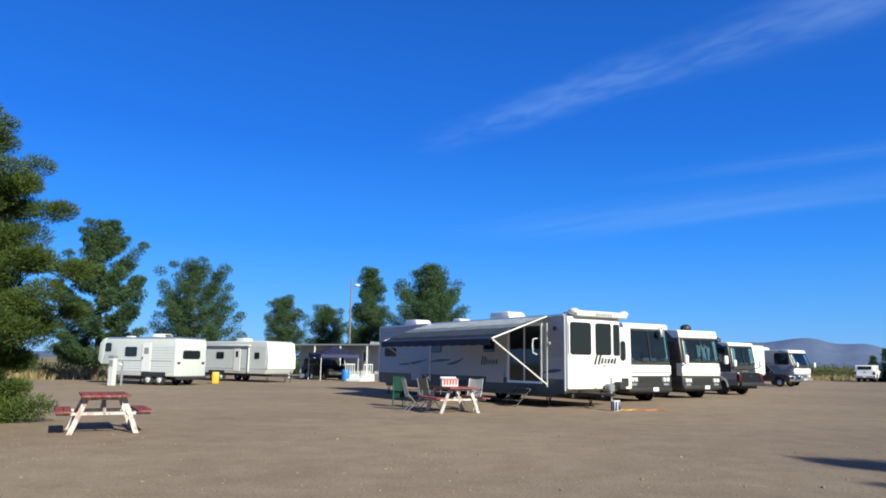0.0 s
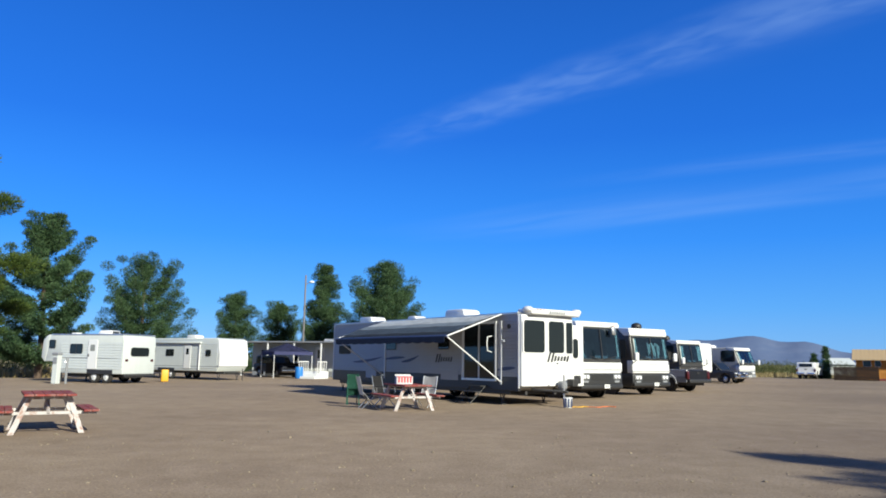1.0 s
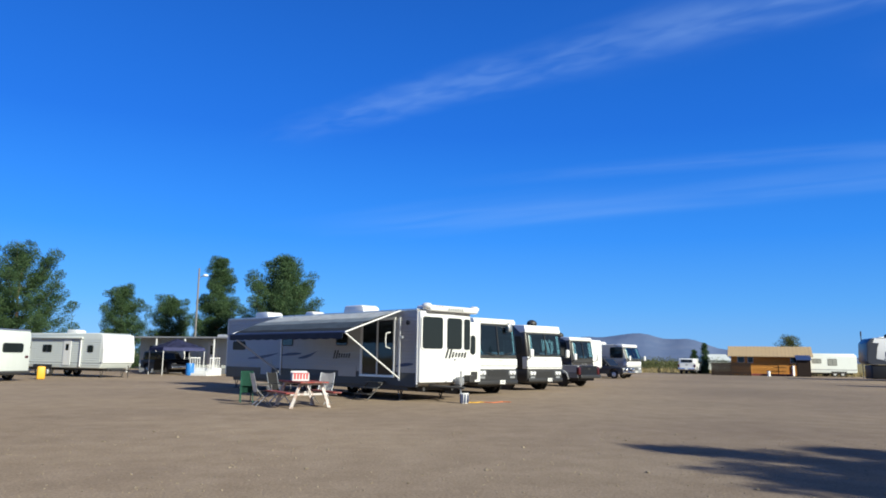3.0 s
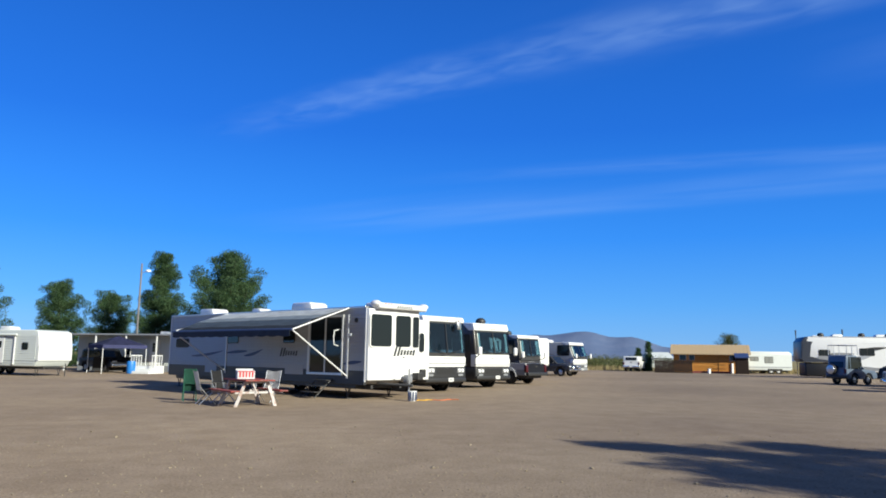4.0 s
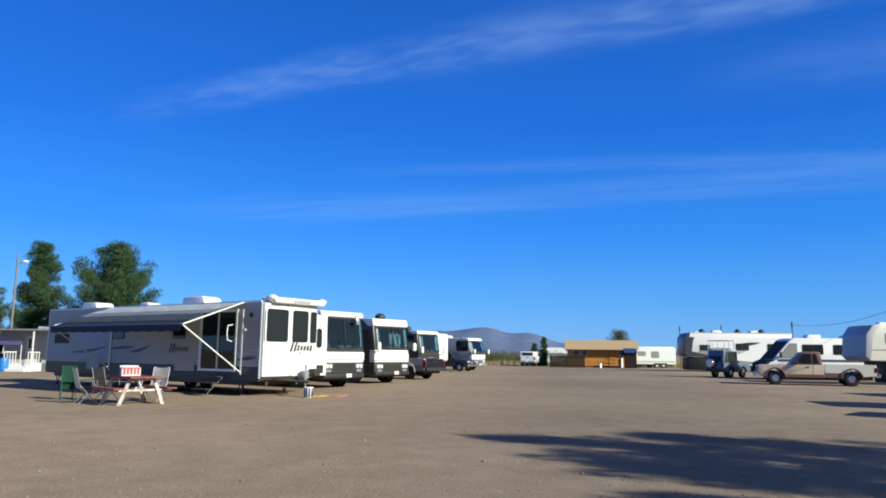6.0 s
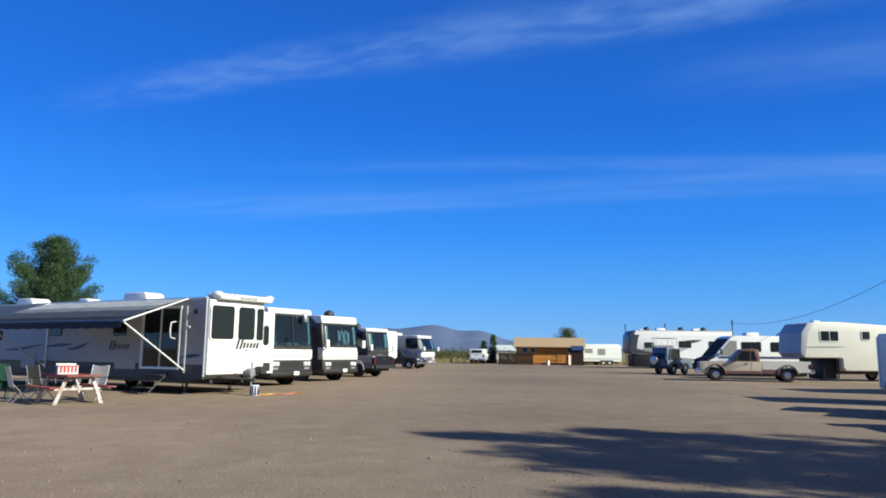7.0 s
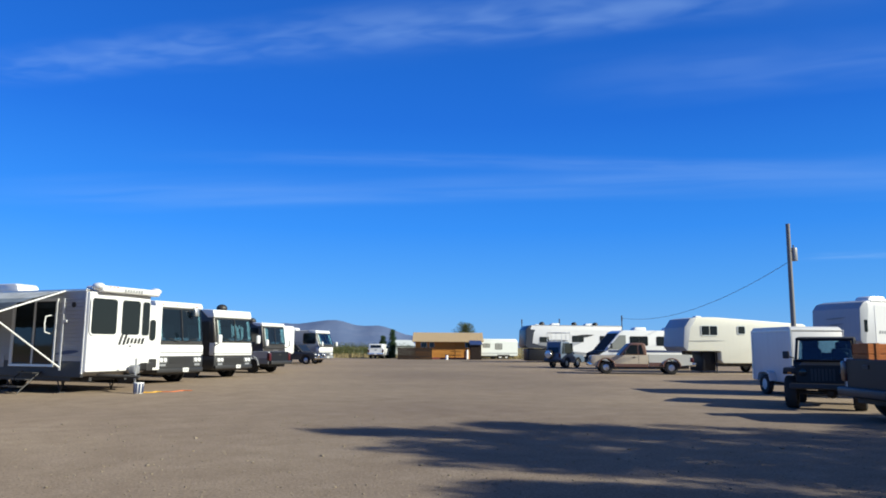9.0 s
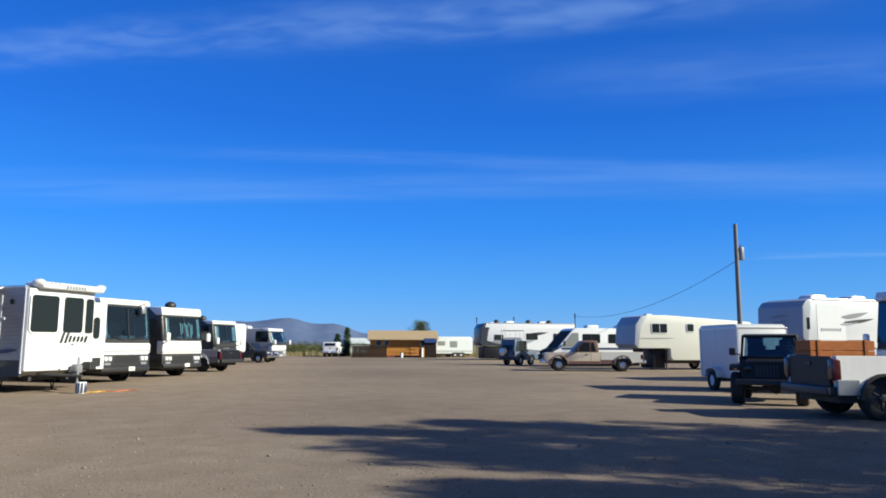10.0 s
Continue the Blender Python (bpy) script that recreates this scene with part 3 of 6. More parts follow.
    part("cover_and_nose_shade", box(0.3, 0.26, 0.3, F + 0.3, 0.45, 0.7, 0.08, 3), MIDGREY, t, smooth=True)
    part("battery_box", box(0.3, 0.28, 0.26, F + 0.28, 0.98, 0.78, 0.03), PLASTIC, t)
    # far-side slide-out with its end window
    so = part("slide_out", span(-1.5, F - 0.55, W / 2 - 0.05, W / 2 + 1.22, 0.62, 2.86, 0.03), WHITE, t)
    window(so, pose(F - 0.55, W / 2 + 0.78, 2.0, 0, 0, 90), 0.22, 0.66, 0.09)
    part("slide_out_hatch", plate(rounded(0.36, 0.3, 0.04), 0.014), PLASTIC, so, m=pose(F - 0.55, W / 2 + 0.86, 0.86, 0, 0, 90))
    # sliding glass doors
    dx = F - 2.15
    dr = part("patio_door", plate([(-0.92, 0), (0.92, 0), (0.92, 1.98), (-0.92, 1.98)], 0.03), PLASTIC, t, m=face("R", L, W, dx, 0.86, out=0.012))
    for a, wd in ((-0.92, 0.13), (0.0, 0.06), (0.92, 0.07)):
        part("jamb", span(a - wd / 2, a + wd / 2, -0.06, 0.0, -0.02, 2.0, 0.006), WHITE, dr, m=Matrix())
    part("sill", span(-0.97, 0.97, -0.08, 0, -0.06, 0.02, 0.006), ALU, dr)
    part("head", span(-0.97, 0.97, -0.06, 0, 1.96, 2.04, 0.006), WHITE, dr)
    for a in (-0.46, 0.46):
        part("pane", span(a - 0.38, a + 0.38, -0.042, -0.03, 0.06, 1.92), GLASS, dr)
    h = tube([(0.72, -0.05, 0.95), (0.72, -0.24, 1.0), (0.72, -0.27, 1.25), (0.72, -0.24, 1.48), (0.72, -0.05, 1.52)], 0.022, 8)
    part("grab_handle", h, WHITE, dr, smooth=True)
    # fold-down steps
    st = bmesh.new()
    for i in range(3):
        add(st, span(dx - 0.4, dx + 0.4, -W / 2 - 0.3 - 0.24 * i, -W / 2 - 0.04 - 0.24 * i, 0.6 - 0.2 * i, 0.63 - 0.2 * i, 0.008))
    for a in (-0.4, 0.4):
        add(st, tube([(dx + a, -W / 2 - 0.02, 0.66), (dx + a, -W / 2 - 0.78, 0.02)], 0.018, 6))
    part("entry_steps", st, STEEL, t)
    # side windows and painted marks
    window(t, face("R", L, W, F - 12.15, 1.93, out=0.012), 1.05, 0.33, 0.05, glass=DULLGLASS)
    window(t, face("R", L, W, F - 4.33, 2.16, out=0.012), 0.66, 0.42, 0.05)
    window(t, face("R", L, W, F - 8.1, 2.15, out=0.012), 0.75, 0.42, 0.05)
    strokes(t, face("R", L, W, F - 4.68, 1.58, out=0.018), 2, 0.34, 0.32, CHARCOAL, 0.35)
    strokes(t, face("R", L, W, F - 4.15, 1.54, out=0.018), 5, 0.78, 0.19, CHARCOAL, 0.3)
    for a, ln, z, lift in ((10.0, 2.6, 1.35, 0.28), (7.9, 1.7, 1.62, 0.12), (6.6, 1.3, 1.4, 0.3), (0.75, 1.0, 1.3, 0.12)):
        swoosh(t, face("R", L, W, F - a, z, out=0.018) @ pose(0, 0, 0, 0, 180 if a in (7.9, 0.75) else 0), ln, 0.17, NAVYBAND, lift)
    part("access_hatch", plate(rounded(1.1, 0.36, 0.03), 0.012, 0.004), GREYSIDE, t, m=face("R", L, W, F - 3.95, 0.95, out=0.014))
    part("storage_door", plate(rounded(0.9, 0.62, 0.03), 0.014, 0.004), GREYSIDE, t, m=face("R", L, W, F - 9.7, 1.0, out=0.014))
    part("porch_light", box(0.14, 0.05, 0.09, dx + 1.3, -W / 2 - 0.03, 2.2, 0.015), LAMP, t)
    part("wall_speaker", plate(rounded(0.16, 0.16, 0.07), 0.03), PLASTIC, t, m=face("R", L, W, F - 0.55, 2.7, out=0.014))
    # axles
    for a in (6.0, 5.05):
        for sd in (-1, 1):
            wheel(t, F - a - 0.6, sd * (W / 2 - 0.16), 0.36, 0.22, WHITE, sd)
    part("fender", span(F - 7.25, F - 5.0, -W / 2 - 0.03, -W / 2 + 0.05, 0.52, 0.8, 0.05), PLASTIC, t)
    fr = bmesh.new()
    for a in (-0.7, 0.7):
        add(fr, span(-F + 0.2, F - 0.3, a - 0.05, a + 0.05, 0.36, 0.52))
    part("chassis", fr, STEEL, t)
    part("underbelly", span(-F + 0.4, F - 0.7, -1.08, 1.08, 0.36, 0.54, 0.03), CHARCOAL, t)
    part("grey_tank", span(F - 9.4, F - 8.0, -0.9, 0.9, 0.26, 0.4, 0.04), PLASTIC, t)
    for a in (1.2, 3.4, 12.7):
        for sd in (-1.0, 1.0):
            jack(t, F - a, sd, 0.5)
    # roof
    aircon(t, F - 4.6, -0.15, H + 0.02, L=1.3, W=0.8, h=0.33)
    aircon(t, F - 11.6, -0.1, H + 0.02, L=1.15, W=0.8, h=0.3)
    aircon(t, F - 8.3, 0.2, H + 0.02, L=0.7, W=0.6, h=0.24)
    vent(t, F - 11.9, 0.4, H + 0.02, 0.36)
    # awning: a sagging striped cloth on a roller with folding arms
    a0, a1, y0, y1, z0, z1 = F - 8.5, F - 1.02, -W / 2 - 0.05, -W / 2 - 2.42, H - 0.03, 2.3
    bands = [(0.0, 0.4, AWN_LIGHT), (0.4, 0.58, AWN_PALE), (0.58, 0.82, AWN_MID), (0.82, 1.0, AWN_NAVY)]
    aw = None
    for f0, f1, mt in bands:
        bm = bmesh.new()
        grid = []
        for i in range(17):
            xx = a0 + (a1 - a0) * i / 16
            row = []
            for j in range(5):
                f = f0 + (f1 - f0) * j / 4
                zz = z0 + (z1 - z0) * f + 0.07 * math.sin(math.pi * f) - 0.025 * math.sin(math.pi * i / 16 * 4) ** 2 * f
                row.append(bm.verts.new((xx, y0 + (y1 - y0) * f, zz)))
            grid.append(row)
        for p, q in zip(grid, grid[1:]):
            for j in range(4):
                bm.faces.new((p[j], p[j + 1], q[j + 1], q[j]))
        bmesh.ops.solidify(bm, geom=bm.faces[:], thickness=0.006)
        if aw is None:
            aw = part("awning", bm, mt, t, "striped pale and navy awning cloth", smooth=True)
        else:
            part("awning_stripe", bm, mt, aw, smooth=True)
    part("roller", cyl(0.045, a1 - a0 + 0.16, "x", 14, 0.01, x=(a0 + a1) / 2, y=y1, z=z1), NAVYBAND, aw, smooth=True)
    n = 48
    top = [(a0 + (a1 - a0) * i / n, z1 - 0.02) for i in range(n + 1)]
    low = [(a0 + (a1 - a0) * i / n, z1 - 0.2 - 0.03 * abs(math.sin(i * math.pi / 4))) for i in range(n, -1, -1)]
    part("valance", plate(top + low, 0.008), AWN_NAVY, aw, m=pose(0, y1 - 0.045, 0))
    for a in (a0 - 0.06, a1 + 0.06):
        part("rafter_arm", tube([(a, -W / 2 - 0.03, z0), (a, y1, z1)], 0.026, 8), WHITE, aw)
        part("support_arm", tube([(a, -W / 2 - 0.03, 0.78), (a, y1 + 0.03, z1 - 0.03)], 0.026, 8), WHITE, aw)
        part("wall_bracket", span(a - 0.04, a + 0.04, -W / 2 - 0.05, -W / 2 - 0.01, 0.7, 2.9, 0.008), WHITE, aw)
    return t


destination_trailer()


# ---- motor homes ----
def motorhome(x, y, hd, L, W, H, label, z_apron=0.95, z_belt=1.5, z_glass=1.82, upper=None, lower=None, side=None, nose=None, drape=0.3, dishes=(), curtain=False, mirrors="pod", group="motor homes along the lane", top=2.92, slope=0.2):
    """A flat-fronted coach; (x, y) is the middle of its nose."""
    upper, lower, side = upper or WHITE, lower or CHARCOAL, side or upper or WHITE
    c, s = math.cos(radians(hd)), math.sin(radians(hd))
    t = thing("motor_home", pose(x - c * L / 2, y - s * L / 2, 0, 0, 0, hd), label, "motor home", group)
    F = L / 2
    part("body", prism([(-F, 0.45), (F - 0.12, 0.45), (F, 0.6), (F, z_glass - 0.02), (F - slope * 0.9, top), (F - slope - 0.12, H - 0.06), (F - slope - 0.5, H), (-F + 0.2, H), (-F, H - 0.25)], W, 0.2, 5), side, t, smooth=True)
    part("lower_band", prism([(-F + 0.05, 0.38), (F - 0.14, 0.38), (F + 0.022, 0.56), (F + 0.022, z_apron), (-F + 0.05, z_apron)], W + 0.035, 0.06, 3), lower, t, "dark lower body", smooth=True)
    part("nose_panel", prism([(F - 0.35, z_apron + 0.02), (F + 0.024, z_apron + 0.02), (F + 0.024, z_belt), (F - 0.35, z_belt)], W + 0.03, 0.05, 3), nose or upper, t, "plain nose panel", smooth=True)
    part("nose_trim", span(F - 0.1, F + 0.032, -W / 2 - 0.02, W / 2 + 0.02, z_apron + 0.1, z_apron + 0.14, 0.01), MIDGREY, t)
    # windscreen: dark surround, interior with curtains, clear glass
    hw, tilt = W * 0.5 - 0.07, math.degrees(math.atan2(slope * 0.9, top - z_glass))
    gh = math.hypot(slope * 0.9, top - z_glass)
    m = pose(F, 0, z_glass, 0, 0, 90) @ pose(0, 0, 0, -tilt)
    sur = part("windscreen", plate([(-hw, z_belt - z_glass + 0.01), (hw, z_belt - z_glass + 0.01), (hw, gh - 0.03), (-hw, gh - 0.03)], 0.022, 0.008), PLASTIC, t, m=m)
    part("interior", plate([(-hw + 0.07, 0.03), (hw - 0.07, 0.03), (hw - 0.1, gh - 0.12), (-hw + 0.1, gh - 0.12)], 0.028), DARKCLOTH, sur)
    for sd in (-1, 1):
        cur = bmesh.new()
        w0 = 0.16 if curtain else drape
        for k in range(6):
            a = sd * (hw - 0.12 - w0 * k / 6)
            add(cur, tube([(a, -0.045, 0.12), (a, -0.045, gh - 0.16)], w0 / 11, 6))
        part("curtain", cur, CURTAIN, sur)
    if curtain:
        sheet = bmesh.new()
        for k in range(9):
            a, lo = -0.16 + 0.088 * k, 0.2 + 0.13 * math.sin(k * 2.4) + (0.3 if k in (3, 6) else 0.0)
            add(sheet, tube([(a, -0.045, lo), (a + 0.05 * math.sin(k), -0.045, gh - 0.34 - 0.06 * (k % 3))], 0.036 + 0.012 * (k % 2), 6))
        part("sun_shade", sheet, CURTAIN, sur)
    for a in (-0.62, 0.62):
        part("driver_seat", box(0.5, 0.03, 0.62, a, -0.038, 0.36, 0.012), CHARCOAL, sur)
    part("dashboard", span(-hw + 0.1, hw - 0.1, -0.05, -0.02, 0.03, 0.16, 0.01), MIDGREY, sur)
    gl = part("glass", plate([(-hw + 0.06, 0.02), (hw - 0.06, 0.02), (hw - 0.09, gh - 0.1), (-hw + 0.09, gh - 0.1)], 0.006), CLEAR, sur, m=pose(0, -0.11, 0))
    gl.visible_shadow = False
    part("centre_bar", span(-0.014, 0.014, -0.125, -0.02, 0.02, gh - 0.1), PLASTIC, sur)
    wip = bmesh.new()
    for sd in (-1, 1):
        add(wip, tube([(sd * 0.1, -0.13, 0.0), (sd * 0.75, -0.13, 0.12)], 0.012, 5))
    part("wiper", wip, PLASTIC, sur)
    # brow with marker lights
    part("brow", prism([(F - slope - 0.7, H - 0.05), (F - slope - 0.66, H + 0.03), (F - slope + 0.02, H - 0.0), (F - slope * 0.9 + 0.07, top + 0.1), (F - slope * 0.9 + 0.07, top - 0.02), (F - slope - 0.3, top - 0.02)], W + 0.05, 0.15, 5), upper, t, "white roof brow", smooth=True)
    for a in (-0.9, -0.18, 0, 0.18, 0.9):
        part("marker_light", box(0.04, 0.09, 0.035, F - slope * 0.9 + 0.07, a, top + 0.08, 0.01), AMBER, t)
    # lamps, grille, bumper, plate
    for sd in (-1, 1):
        lm = part("headlamp_bezel", plate(rounded(0.42, 0.2, 0.03), 0.02), ALU, t, m=face("F", L, W, sd * (W / 2 - 0.33), z_apron - 0.17, out=0.022))
        for a in (-0.1, 0.1):
            part("headlamp", cyl(0.075, 0.04, "y", 16, 0.01, x=a, y=-0.03), LAMP, lm, smooth=True)
        part("turn_lamp", plate(rounded(0.3, 0.09, 0.02), 0.02), MIDGREY, t, m=face("F", L, W, sd * (W / 2 - 0.33), z_apron - 0.36, out=0.022))
    g = bmesh.new()
    for i in range(5):
        add(g, span(-0.55, 0.55, -0.02, 0, -0.1 + 0.05 * i, -0.075 + 0.05 * i))
    part("grille", g, PLASTIC, t, m=face("F", L, W, 0, z_apron - 0.2, out=0.022))
    part("bumper", span(F - 0.1, F + 0.09, -W / 2 + 0.02, W / 2 - 0.02, 0.42, 0.6, 0.04, 3), lower, t, smooth=True)
    part("number_plate", plate(rounded(0.31, 0.155, 0.01), 0.012), WHITE, t, m=face("F", L, W, 0.25, 0.52, out=0.09))
    bars = bmesh.new()
    for k in range(5):
        add(bars, span(-0.1 + 0.045 * k, -0.075 + 0.045 * k, -0.016, -0.01, -0.04, 0.04))
    part("plate_bar", bars, MIDGREY, t, m=face("F", L, W, 0.25, 0.52, out=0.09))
    strokes(t, face("F", L, W, 0.1, (z_apron + z_belt) / 2 + 0.12, out=0.026), 7, 0.55, 0.07, MIDGREY, 0.2)
    # mirrors
    for sd in (-1, 1):
        if mirrors == "pod":
            part("mirror", box(0.14, 0.22, 0.4, F + 0.34, sd * (W / 2 + 0.06), z_glass + 0.12, 0.07, 4), WHITE, t, smooth=True)
            part("mirror_arm", tube([(F - 0.05, sd * (W / 2 - 0.02), z_glass - 0.18), (F + 0.2, sd * (W / 2 + 0.06), z_glass - 0.12), (F + 0.34, sd * (W / 2 + 0.06), z_glass)], 0.025, 6), PLASTIC, t)
        elif sd > 0:
            part("mirror", box(0.1, 0.22, 0.34, F + 0.16, sd * (W / 2 - 0.62) , top - 0.16, 0.04, 2), ALU, t, smooth=True)
            part("mirror_arm", tube([(F - slope, sd * (W / 2 - 0.5), top + 0.06), (F + 0.16, sd * (W / 2 - 0.6), top + 0.02)], 0.022, 6), ALU, t)
    # sides
    for sd in ("R", "L"):
        window(t, face(sd, L, W, (F - 1.0), 2.15), 1.2, 0.85, 0.12, rim=0.05)
        for a, w, h in ((F - 3.6, 1.3, 0.6), (F - 5.9, 0.9, 0.55), (F - 8.2, 1.3, 0.6)):
            window(t, face(sd, L, W, a, 2.2), w, h, 0.1, bars=1)
        swoosh(t, face(sd, L, W, F - 4.6, 1.28, out=0.012), 7.5, 0.14, MIDGREY, 0.3)
        for k in range(4):
            part("bay_door", plate(rounded(1.1, 0.42, 0.02), 0.012, 0.004), lower, t, m=face(sd, L, W, F - 3.6 - 1.2 * k, 0.68, out=0.02))
    for a in (F - 1.5, -F + 3.0):
        for sd in (-1, 1):
            wheel(t, a, sd * (W / 2 - 0.17), 0.47, 0.27, ALU, sd)
            part("wheel_arch", cyl(0.56, 0.05, "y", 24, x=a, y=sd * (W / 2 + 0.004), z=0.47), PLASTIC, t)
    part("chassis", span(-F + 0.4, F - 0.5, -0.7, 0.7, 0.3, 0.5), STEEL, t)
    for a in (F - 3.4, F - 7.0):
        aircon(t, a, 0, H, h=0.26)
    vent(t, F - 5.2, 0.4, H)
    for a, b2, r in dishes:
        part("satellite_dome", dome(r, 1, 1, 0.75, F - a, b2, H + r * 0.55), PLASTIC, t, "dark satellite dome on the roof", smooth=True)
        part("dome_base", cyl(r * 0.7, 0.1, "z", 16, x=F - a, y=b2, z=H + 0.04), PLASTIC, t)
    return t


motorhome(8.53, 29.88, -60, 10.2, 2.48, 3.2, "white motor home with a dark grey lower front", mirrors="hang", top=2.98, z_glass=1.62, z_belt=1.5, z_apron=1.08, drape=0.08)
# white coach whose shaded side is painted dark
motorhome(12.05, 33.75, -62, 10.2, 2.45, 3.12, "white motor home with curtains and round white mirrors", z_apron=1.0, z_belt=1.62, z_glass=1.66, top=2.78, dishes=((1.1, 0.25, 0.26),), curtain=True, side=BRONZE_AND_SHADE)
far_coach = motorhome(18.03, 43.46, -60, 9.5, 2.2, 2.9, "dark bronze motor home with a white slide-out", z_apron=0.9, z_belt=1.3, z_glass=1.55, top=2.7, upper=WHITE, lower=CHARCOAL, side=BRONZE_AND_SHADE, nose=BRONZE_AND_SHADE, dishes=((1.6, -0.3, 0.26), (3.0, 0.4, 0.24)))
part("slide_out", span(-1.2, 4.62, 1.06, 2.3, 0.95, 2.78, 0.16, 4), WHITE, far_coach, "white slide-out", smooth=True)
motorhome(29.1, 58.7, -56, 9.2, 2.4, 2.86, "white motor home with a chrome-trimmed nose", z_apron=0.95, z_belt=1.4, z_glass=1.55, top=2.62, side=GREYSIDE, lower=MIDGREY, slope=0.45)


# ---- pickups and cars ----
def arch(xc, r, z0, n=9):
    """A wheel-arch notch from front to back along the lower edge."""
    return [(xc + r * math.cos(math.pi * i / n), z0 + r * math.sin(math.pi * i / n)) for i in range(n + 1)]


def pickup(m, label, upper, lower, group="parked pickups", L=5.9, W=1.94, belt=1.2, roof=None, flare=None, dark_tail=False, trim=None, wr=0.38, rear=1.18):
    """A full-size pickup: cab, hollow bed, tailgate."""
    t = thing("pickup_truck", m, label, "pickup truck", group)
    F = L / 2
    fa, ra, bx = F - 0.88, -F + rear, -F + 2.5
    H = 1.8
    low = [(bx, 0.45), (bx, belt), (F - 1.75, belt), (F - 0.3, belt - 0.03), (F - 0.05, belt - 0.07), (F, 0.62), (F - 0.2, 0.45), (fa + 0.47, 0.45)] + arch(fa, 0.47, 0.42) + [(fa - 0.47, 0.45)]
    part("cab_body", prism(low, W, 0.05, 3), upper, t, smooth=True)
    part("rocker", prism([(bx, 0.42), (bx, 0.6), (fa - 0.5, 0.6), (fa - 0.5, 0.42)], W + 0.014, 0.02), lower, t)
    green = [(bx + 0.04, belt - 0.02), (F - 1.62, belt - 0.02), (F - 2.25, H - 0.03), (F - 2.5, H), (bx + 0.3, H), (bx + 0.12, H - 0.06)]
    part("cab_roof", prism(green, W * 0.9, 0.07, 3), roof or upper, t, smooth=True)
    y = W * 0.45 + 0.004
    for sd in (-1, 1):
        k = 0.0 if sd < 0 else 0.014
        mid = (bx + F - 1.9) / 2 - 0.15
        part("side_window", plate([(mid + 0.05, belt + 0.05), (F - 1.86, belt + 0.05), (F - 2.3, H - 0.12), (mid + 0.05, H - 0.12)], 0.014), GLASS, t, m=pose(0, sd * y + k, 0))
        part("side_window", plate([(bx + 0.22, belt + 0.05), (mid - 0.05, belt + 0.05), (mid - 0.05, H - 0.12), (bx + 0.34, H - 0.12)], 0.014), GLASS, t, m=pose(0, sd * y + k, 0))
        part("door_seam", span(mid - 0.006, mid + 0.006, sd * W / 2 - 0.006, sd * W / 2 + 0.004, 0.55, belt - 0.02), PLASTIC, t)
        part("door_handle", box(0.16, 0.03, 0.04, mid + 0.25, sd * (W / 2 + 0.01), belt - 0.12, 0.01), PLASTIC, t)
        part("mirror", box(0.1, 0.18, 0.22, F - 1.95, sd * (W / 2 + 0.1), belt + 0.12, 0.03), PLASTIC, t)
        # bed sides
        side = [(-F + 0.06, 0.55), (-F + 0.06, belt + 0.03), (bx - 0.04, belt + 0.03), (bx - 0.04, 0.45), (ra + 0.5, 0.45)] + arch(ra, 0.49, 0.42) + [(ra - 0.49, 0.5)]
        part("bed_side", prism(side, 0.13, 0.03, 2, y=sd * (W / 2 - 0.065)), trim or upper, t)
        # grey strip painted for the shade where the bed side curves under
        if dark_tail:
            part("lower_body_shade", span(-F + 0.04, ra - 0.5, sd * W / 2 - 0.03, sd * W / 2 + 0.012, 0.5, 0.82, 0.03, 3), MIDGREY, t)
        part("bed_band", span(ra + 0.52, bx - 0.05, sd * W / 2 - 0.02, sd * W / 2 + 0.007, 0.46, 0.68, 0.006), lower, t)
        part("tail_lamp", box(0.2, 0.19, 0.44 if dark_tail else 0.28, -F + 0.06, sd * (W / 2 - 0.08), belt - 0.25, 0.04, 3), REDLAMP, t, smooth=True)
        part("head_lamp", box(0.06, 0.36, 0.2, F - 0.03, sd * (W / 2 - 0.28), 0.84, 0.02), LAMP, t)
        for xc in (fa, ra):
            # dark_tail rims go charcoal, shade on the wheels put into their colour
            wheel(t, xc, sd * (W / 2 - 0.16), wr, 0.25, CHARCOAL if dark_tail else ALU, sd, rr=0.58 if dark_tail else 0.5)
            if flare:
                fl = bmesh.new()
                pts = arch(xc, 0.53, 0.42, 12) + arch(xc, 0.46, 0.42, 12)[::-1]
                add(fl, prism(pts, 0.09, 0.012, 1, y=sd * (W / 2 + 0.02)))
                part("fender_flare", fl, flare, t)
    part("windscreen", plate([(-W * 0.4, 0.05), (W * 0.4, 0.05), (W * 0.37, 0.72), (-W * 0.37, 0.72)], 0.012), GLASS, t, m=pose(F - 1.62, 0, belt - 0.02, 0, 0, 90) @ pose(0, 0, 0, -math.degrees(math.atan2(0.63, 0.55))))
    part("rear_window", plate(rounded(W * 0.7, 0.36, 0.05), 0.012), GLASS, t, m=pose(bx + 0.06, 0, belt + 0.3, 0, 0, -90) @ pose(0, 0, 0, -8))
    part("bed_floor", span(-F + 0.08, bx - 0.05, -W / 2 + 0.12, W / 2 - 0.12, 0.66, 0.72), STEEL, t)
    tg = part("tailgate", span(-F + 0.0, -F + 0.08, -W / 2 + 0.17, W / 2 - 0.17, 0.66, belt + 0.02, 0.02), BLACKCAR if dark_tail else (trim or upper), t)
    part("tailgate_handle", box(0.03, 0.22, 0.09, -F - 0.005, 0, belt - 0.14, 0.01), PLASTIC, tg)
